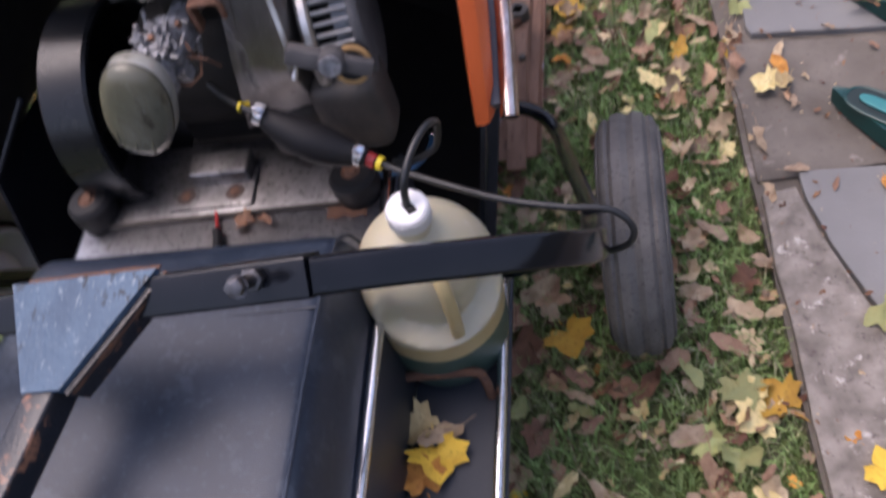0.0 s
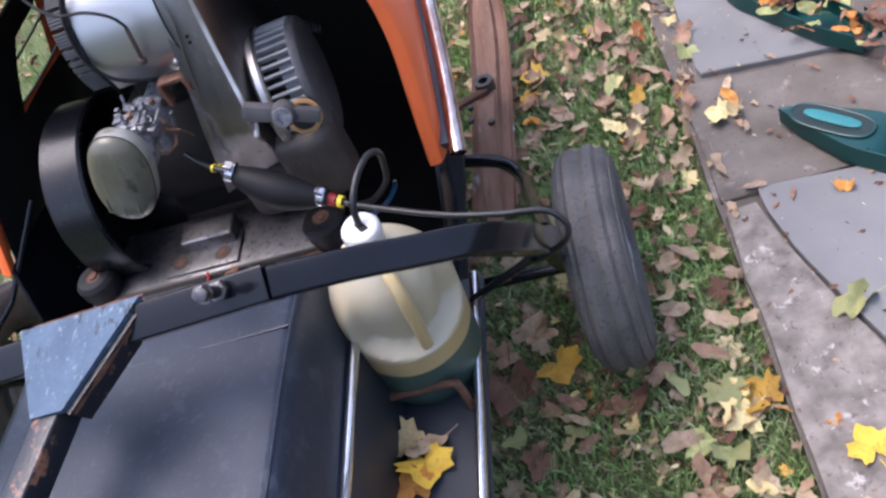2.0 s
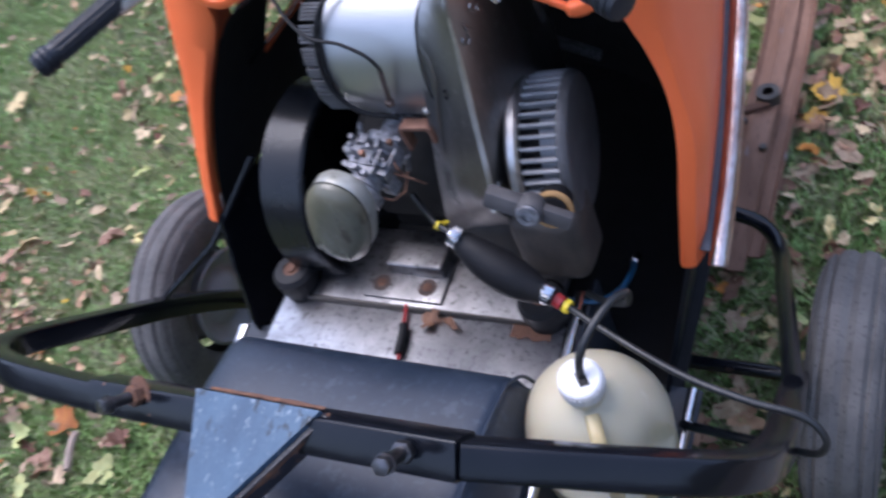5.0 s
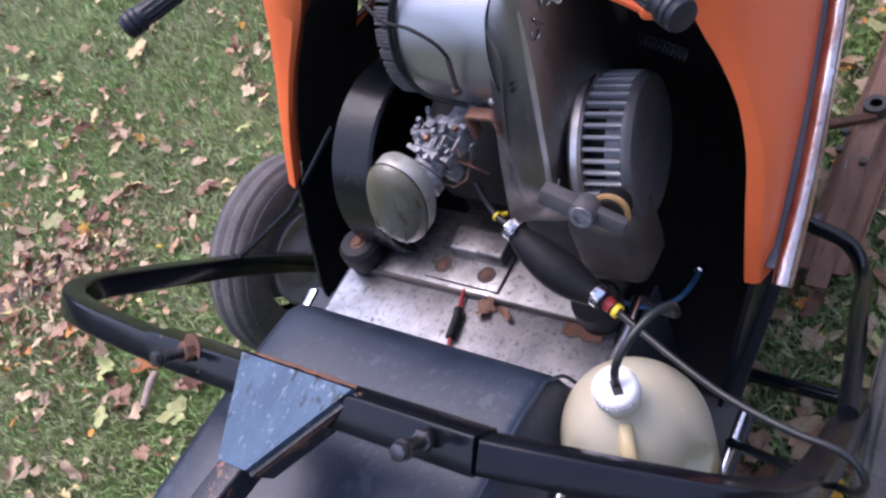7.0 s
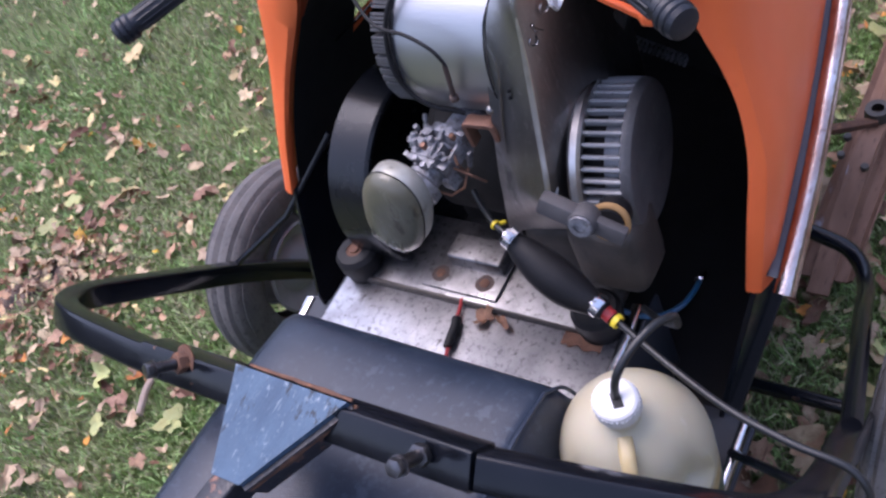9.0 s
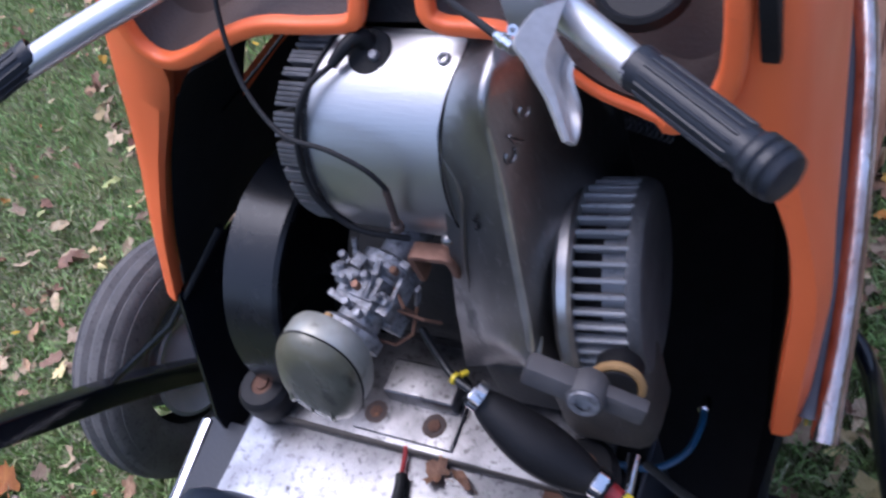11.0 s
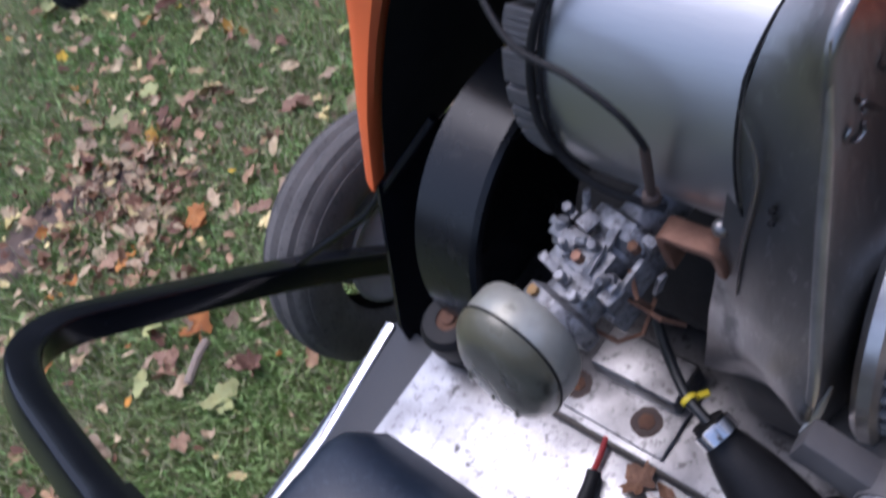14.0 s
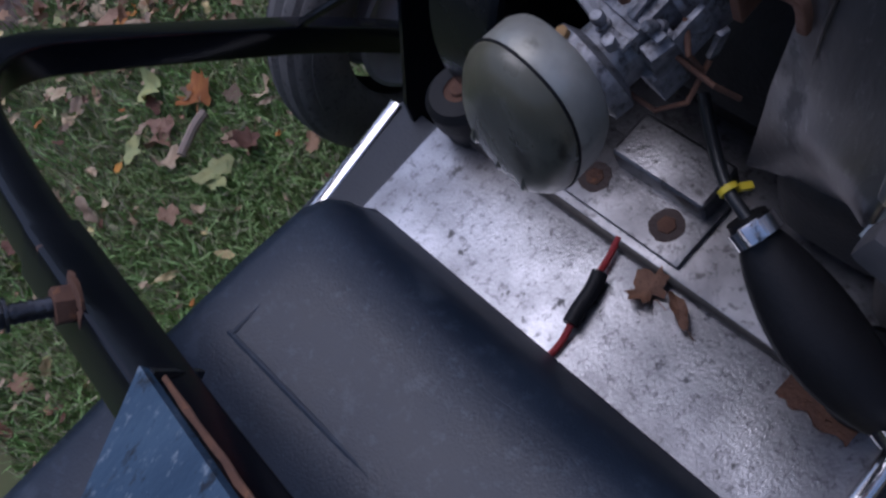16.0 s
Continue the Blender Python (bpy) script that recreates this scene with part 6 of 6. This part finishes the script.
put_leaf(-2.314, 0.453, "orange", 0.025, "oval", 216)
put_leaf(-1.616, 0.484, "pink", 0.022, "torn", 269)
put_leaf(0.25, -0.275, "yellow", 0.042, "maple", 190, 0.362, on="lying on the footboard")
put_leaf(0.228, -0.24, "cream", 0.035, "maple", 80, 0.364, on="lying on the footboard")
put_leaf(0.235, -0.30, "orange", 0.035, "maple", 20, 0.360, on="lying on the footboard")
put_leaf(0.256, -0.25, "tan", 0.03, "oval", 120, 0.362, on="lying on the footboard")
put_leaf(0.030, -0.028, "brown", 0.018, "maple", 70, 0.506, on="lying on the deck plate")
put_leaf(0.055, -0.028, "brown", 0.016, "oval", 60, 0.507, on="lying on the deck plate")


def scatter_leaves():
    rnd = random.Random(11)
    # near leaves one by one
    mix_l = ["tan"] * 8 + ["pink"] * 5 + ["brown"] * 2 + ["cream"] * 3 + ["green"] + ["orange"]
    n = 0
    while n < 250:
        if rnd.random() < 0.45:
            x, y = rnd.uniform(0.20, 0.70), rnd.uniform(-0.35, 1.5)
        else:
            x, y = rnd.uniform(-1.75, -0.45), rnd.uniform(-0.55, 0.95)
            if noise.noise((x * 2.2, y * 2.2, 5)) < -0.18:
                continue
        c = rnd.choice(mix_l if x < 0 else ["tan"] * 5 + ["pink"] * 4 + ["brown"] * 3 + ["cream"] + ["green"])
        kind = "maple" if rnd.random() < (0.4 if c in ("cream", "green", "yellow") else 0.2) else "torn" if rnd.random() < 0.62 else "oval"
        put_leaf(x, y, c, rnd.uniform(0.016, 0.040) if x > 0 else rnd.uniform(0.014, 0.034), kind, rnd.uniform(0, 360), rnd=rnd, flat=0.6)
        n += 1
    for k in range(26):
        x, y = rnd.uniform(0.73, 1.2), rnd.uniform(-0.3, 1.2)
        put_leaf(x, y, rnd.choice(["pink", "tan", "orange", "cream"]), rnd.uniform(0.012, 0.026), rnd.choice(["oval", "torn"]), rnd.uniform(0, 360), rnd=rnd, flat=0.2, on="lying on the paving")
    for k in range(46):
        u = rnd.uniform(0.17, 0.48)
        a = radians(-55)
        x, y = 0.780 + u * math.cos(a) + rnd.uniform(-0.05, 0.05), 0.978 + u * math.sin(a) + rnd.uniform(-0.05, 0.05)
        put_leaf(x, y, rnd.choice(["brown", "brown", "brown", "pink", "orange", "green"]), rnd.uniform(0.014, 0.030), rnd.choice(["oval", "torn"]), rnd.uniform(0, 360), 0.055 + rnd.uniform(0, 0.03), rnd=rnd, flat=0.5, on="heaped in the plastic sled")
    # the rest as litter, one mesh a colour
    share = {"tan": 3900, "pink": 2500, "brown": 1700, "cream": 750, "green": 260, "yellow": 110, "orange": 220}
    for colour, many in share.items():
        V, F, off = [], [], 0
        for _ in range(many):
            if rnd.random() < (0.20 if colour in ("cream", "green", "tan") else 0.16):
                x, y = rnd.uniform(0.05, 0.70), rnd.uniform(-0.6, 2.4)
            elif rnd.random() < (0.06 if colour in ("tan", "pink", "brown") else 0.01):
                x, y = rnd.gauss(-1.38, 0.15), rnd.gauss(0.04, 0.11)
            else:
                x, y = rnd.uniform(-3.4, -0.2), rnd.uniform(-0.9, 2.8)
                if noise.noise((x * 1.7, y * 1.7, 5)) < -0.1 and rnd.random() < 0.7:
                    continue
            v, f = GEO[rnd.randrange(4) if rnd.random() < 0.25 else rnd.randrange(4, 12)]
            m = np.array(leaf_matrix(rnd, x, y, slope(x, y) + rnd.uniform(0.004, 0.022), (0.006 if x < 0 else 0.010) + 0.022 * rnd.random() ** 2, 0.7))
            V.append(v @ m[:3, :3].T + m[:3, 3])
            F += [tuple(i + off for i in q) for q in f]
            off += len(v)
        me = bpy.data.meshes.new("leaf_litter")
        me.from_pydata(np.concatenate(V).tolist(), [], F)
        me.polygons.foreach_set("use_smooth", [True] * len(F))
        me.materials.append(LITTER_MATS[colour])
        tagged(new("leaf_litter", me), f"scattered {WORDS[colour]} leaf litter in the grass", "leaf litter", kind="stuff")


scatter_leaves()


def make_crumbs():
    """Crumbs of leaves and dirt trodden onto the paving."""
    rnd = random.Random(21)
    for colour, many in (("brown", 420), ("tan", 260)):
        V, F, off = [], [], 0
        for _ in range(many):
            y = rnd.uniform(-0.5, 1.6)
            x = edge_x(y) + 0.01 + 0.55 * rnd.random() ** 1.6
            v, f = GEO[rnd.randrange(4, 12)]
            m = np.array(leaf_matrix(rnd, x, y, 0.032, 0.002 + 0.008 * rnd.random() ** 3, 0.25))
            V.append(v @ m[:3, :3].T + m[:3, 3])
            F += [tuple(i + off for i in q) for q in f]
            off += len(v)
        me = bpy.data.meshes.new("leaf_crumbs")
        me.from_pydata(np.concatenate(V).tolist(), [], F)
        me.materials.append(LITTER_MATS[colour])
        tagged(new("leaf_crumbs", me), f"small {WORDS[colour].split()[-1]} leaf crumbs trodden onto the paving", "leaf litter", kind="stuff")


make_crumbs()
put = bmesh.new()
sweep(put, smooth_path([(-0.915, -0.125, 0.025), (-0.905, -0.155, 0.028), (-0.885, -0.20, 0.026)], 5), circle(0.008, 8))
tagged(obj("stick", put, mat("dry_bark", (0.34, 0.27, 0.22), 0.85, col2=(0.22, 0.16, 0.13), scale=60, bump=0.6)), "short dry stick lying in the grass", "stick")


# ==== grass
def make_grass():
    rs = np.random.RandomState(4)
    def patch(n, x0, x1, y0, y1, hi):
        x, y = rs.uniform(x0, x1, n), rs.uniform(y0, y1, n)
        keep = x < 0.686 - 0.052 * y
        thin = np.sin(x * 3.1 + 1.3 * np.sin(y * 2.3)) * np.sin(y * 2.7 + 1.1 * np.sin(x * 1.9))
        keep &= rs.uniform(-0.9, 1.2, n) < thin + 0.85
        bare = np.full(n, 9.0)
        for (ax, ay), (bx, by) in zip(SOIL, SOIL[1:]):
            ex, ey = bx - ax, by - ay
            t = np.clip(((x - ax) * ex + (y - ay) * ey) / (ex * ex + ey * ey), 0, 1)
            bare = np.minimum(bare, np.hypot(x - ax - ex * t, y - ay - ey * t))
        keep &= bare + rs.uniform(-0.03, 0.03, n) > 0.045
        return x[keep], y[keep], rs.uniform(0.4, 1.0, keep.sum()) * hi
    sets = [patch(60000, -2.2, -0.15, -0.7, 1.4, 0.042), patch(42000, -1.5, -0.4, -0.7, 0.5, 0.042), patch(52000, 0.0, 0.72, -0.6, 1.7, 0.046), patch(40000, -4.5, -0.15, 1.3, 4.0, 0.055), patch(36000, -4.5, -2.1, -1.0, 1.5, 0.055), patch(8000, -0.2, 0.7, 1.6, 4.0, 0.055), patch(5000, -0.35, 0.35, -0.3, 0.6, 0.03)]
    x, y, hgt = (np.concatenate(c) for c in zip(*sets))
    n = len(x)
    z = np.array([slope(a, b) for a, b in zip(x, y)]) - 0.014
    a = rs.uniform(0, 2 * np.pi, n)
    lean = rs.uniform(0.2, 1.1, n) * hgt
    b = rs.uniform(0, 2 * np.pi, n)
    w = rs.uniform(0.0010, 0.0022, n)
    dx, dy = np.cos(a) * w, np.sin(a) * w
    lx, ly = np.cos(b) * lean, np.sin(b) * lean
    P = np.stack([np.stack([x - dx, y - dy, z], 1), np.stack([x + dx, y + dy, z], 1), np.stack([x - dx * 0.8 + lx * 0.35, y - dy * 0.8 + ly * 0.35, z + hgt * 0.65], 1),
                  np.stack([x + dx * 0.8 + lx * 0.35, y + dy * 0.8 + ly * 0.35, z + hgt * 0.65], 1), np.stack([x + lx, y + ly, z + hgt * 0.95], 1)], 1).reshape(-1, 3)
    i = np.arange(n)[:, None] * 5
    tris = np.concatenate([i + [0, 1, 3], i + [0, 3, 2], i + [2, 3, 4]]).reshape(-1, 3)
    tris = tris.reshape(3, n, 3)
    dry = rs.uniform(0, 1, n) < 0.30 + 0.22 * np.sin(x * 5.3 + 2 * np.sin(y * 3.1)) * np.sin(y * 4.7)
    live = mat("grass_blade", (0.19, 0.35, 0.09), 0.5, col2=(0.30, 0.37, 0.145), scale=5, amount=1.0, bump=0, rnd=0.45, island=True)
    straw = mat("straw_blade", (0.41, 0.385, 0.24), 0.6, col2=(0.28, 0.26, 0.15), scale=9, amount=1.0, bump=0, rnd=0.4, island=True)
    for name, label, pick, m in (("grass", "short patchy autumn grass", ~dry, live), ("dry_grass", "bleached dead blades among the grass", dry, straw)):
        old = np.flatnonzero(np.repeat(pick, 5))
        renum = np.zeros(5 * n, int)
        renum[old] = np.arange(len(old))
        me = bpy.data.meshes.new(name)
        me.from_pydata(P[old].tolist(), [], renum[tris[:, pick].reshape(-1, 3)].tolist())
        me.materials.append(m)
        tagged(new(name, me), label, "grass", kind="stuff")


make_grass()
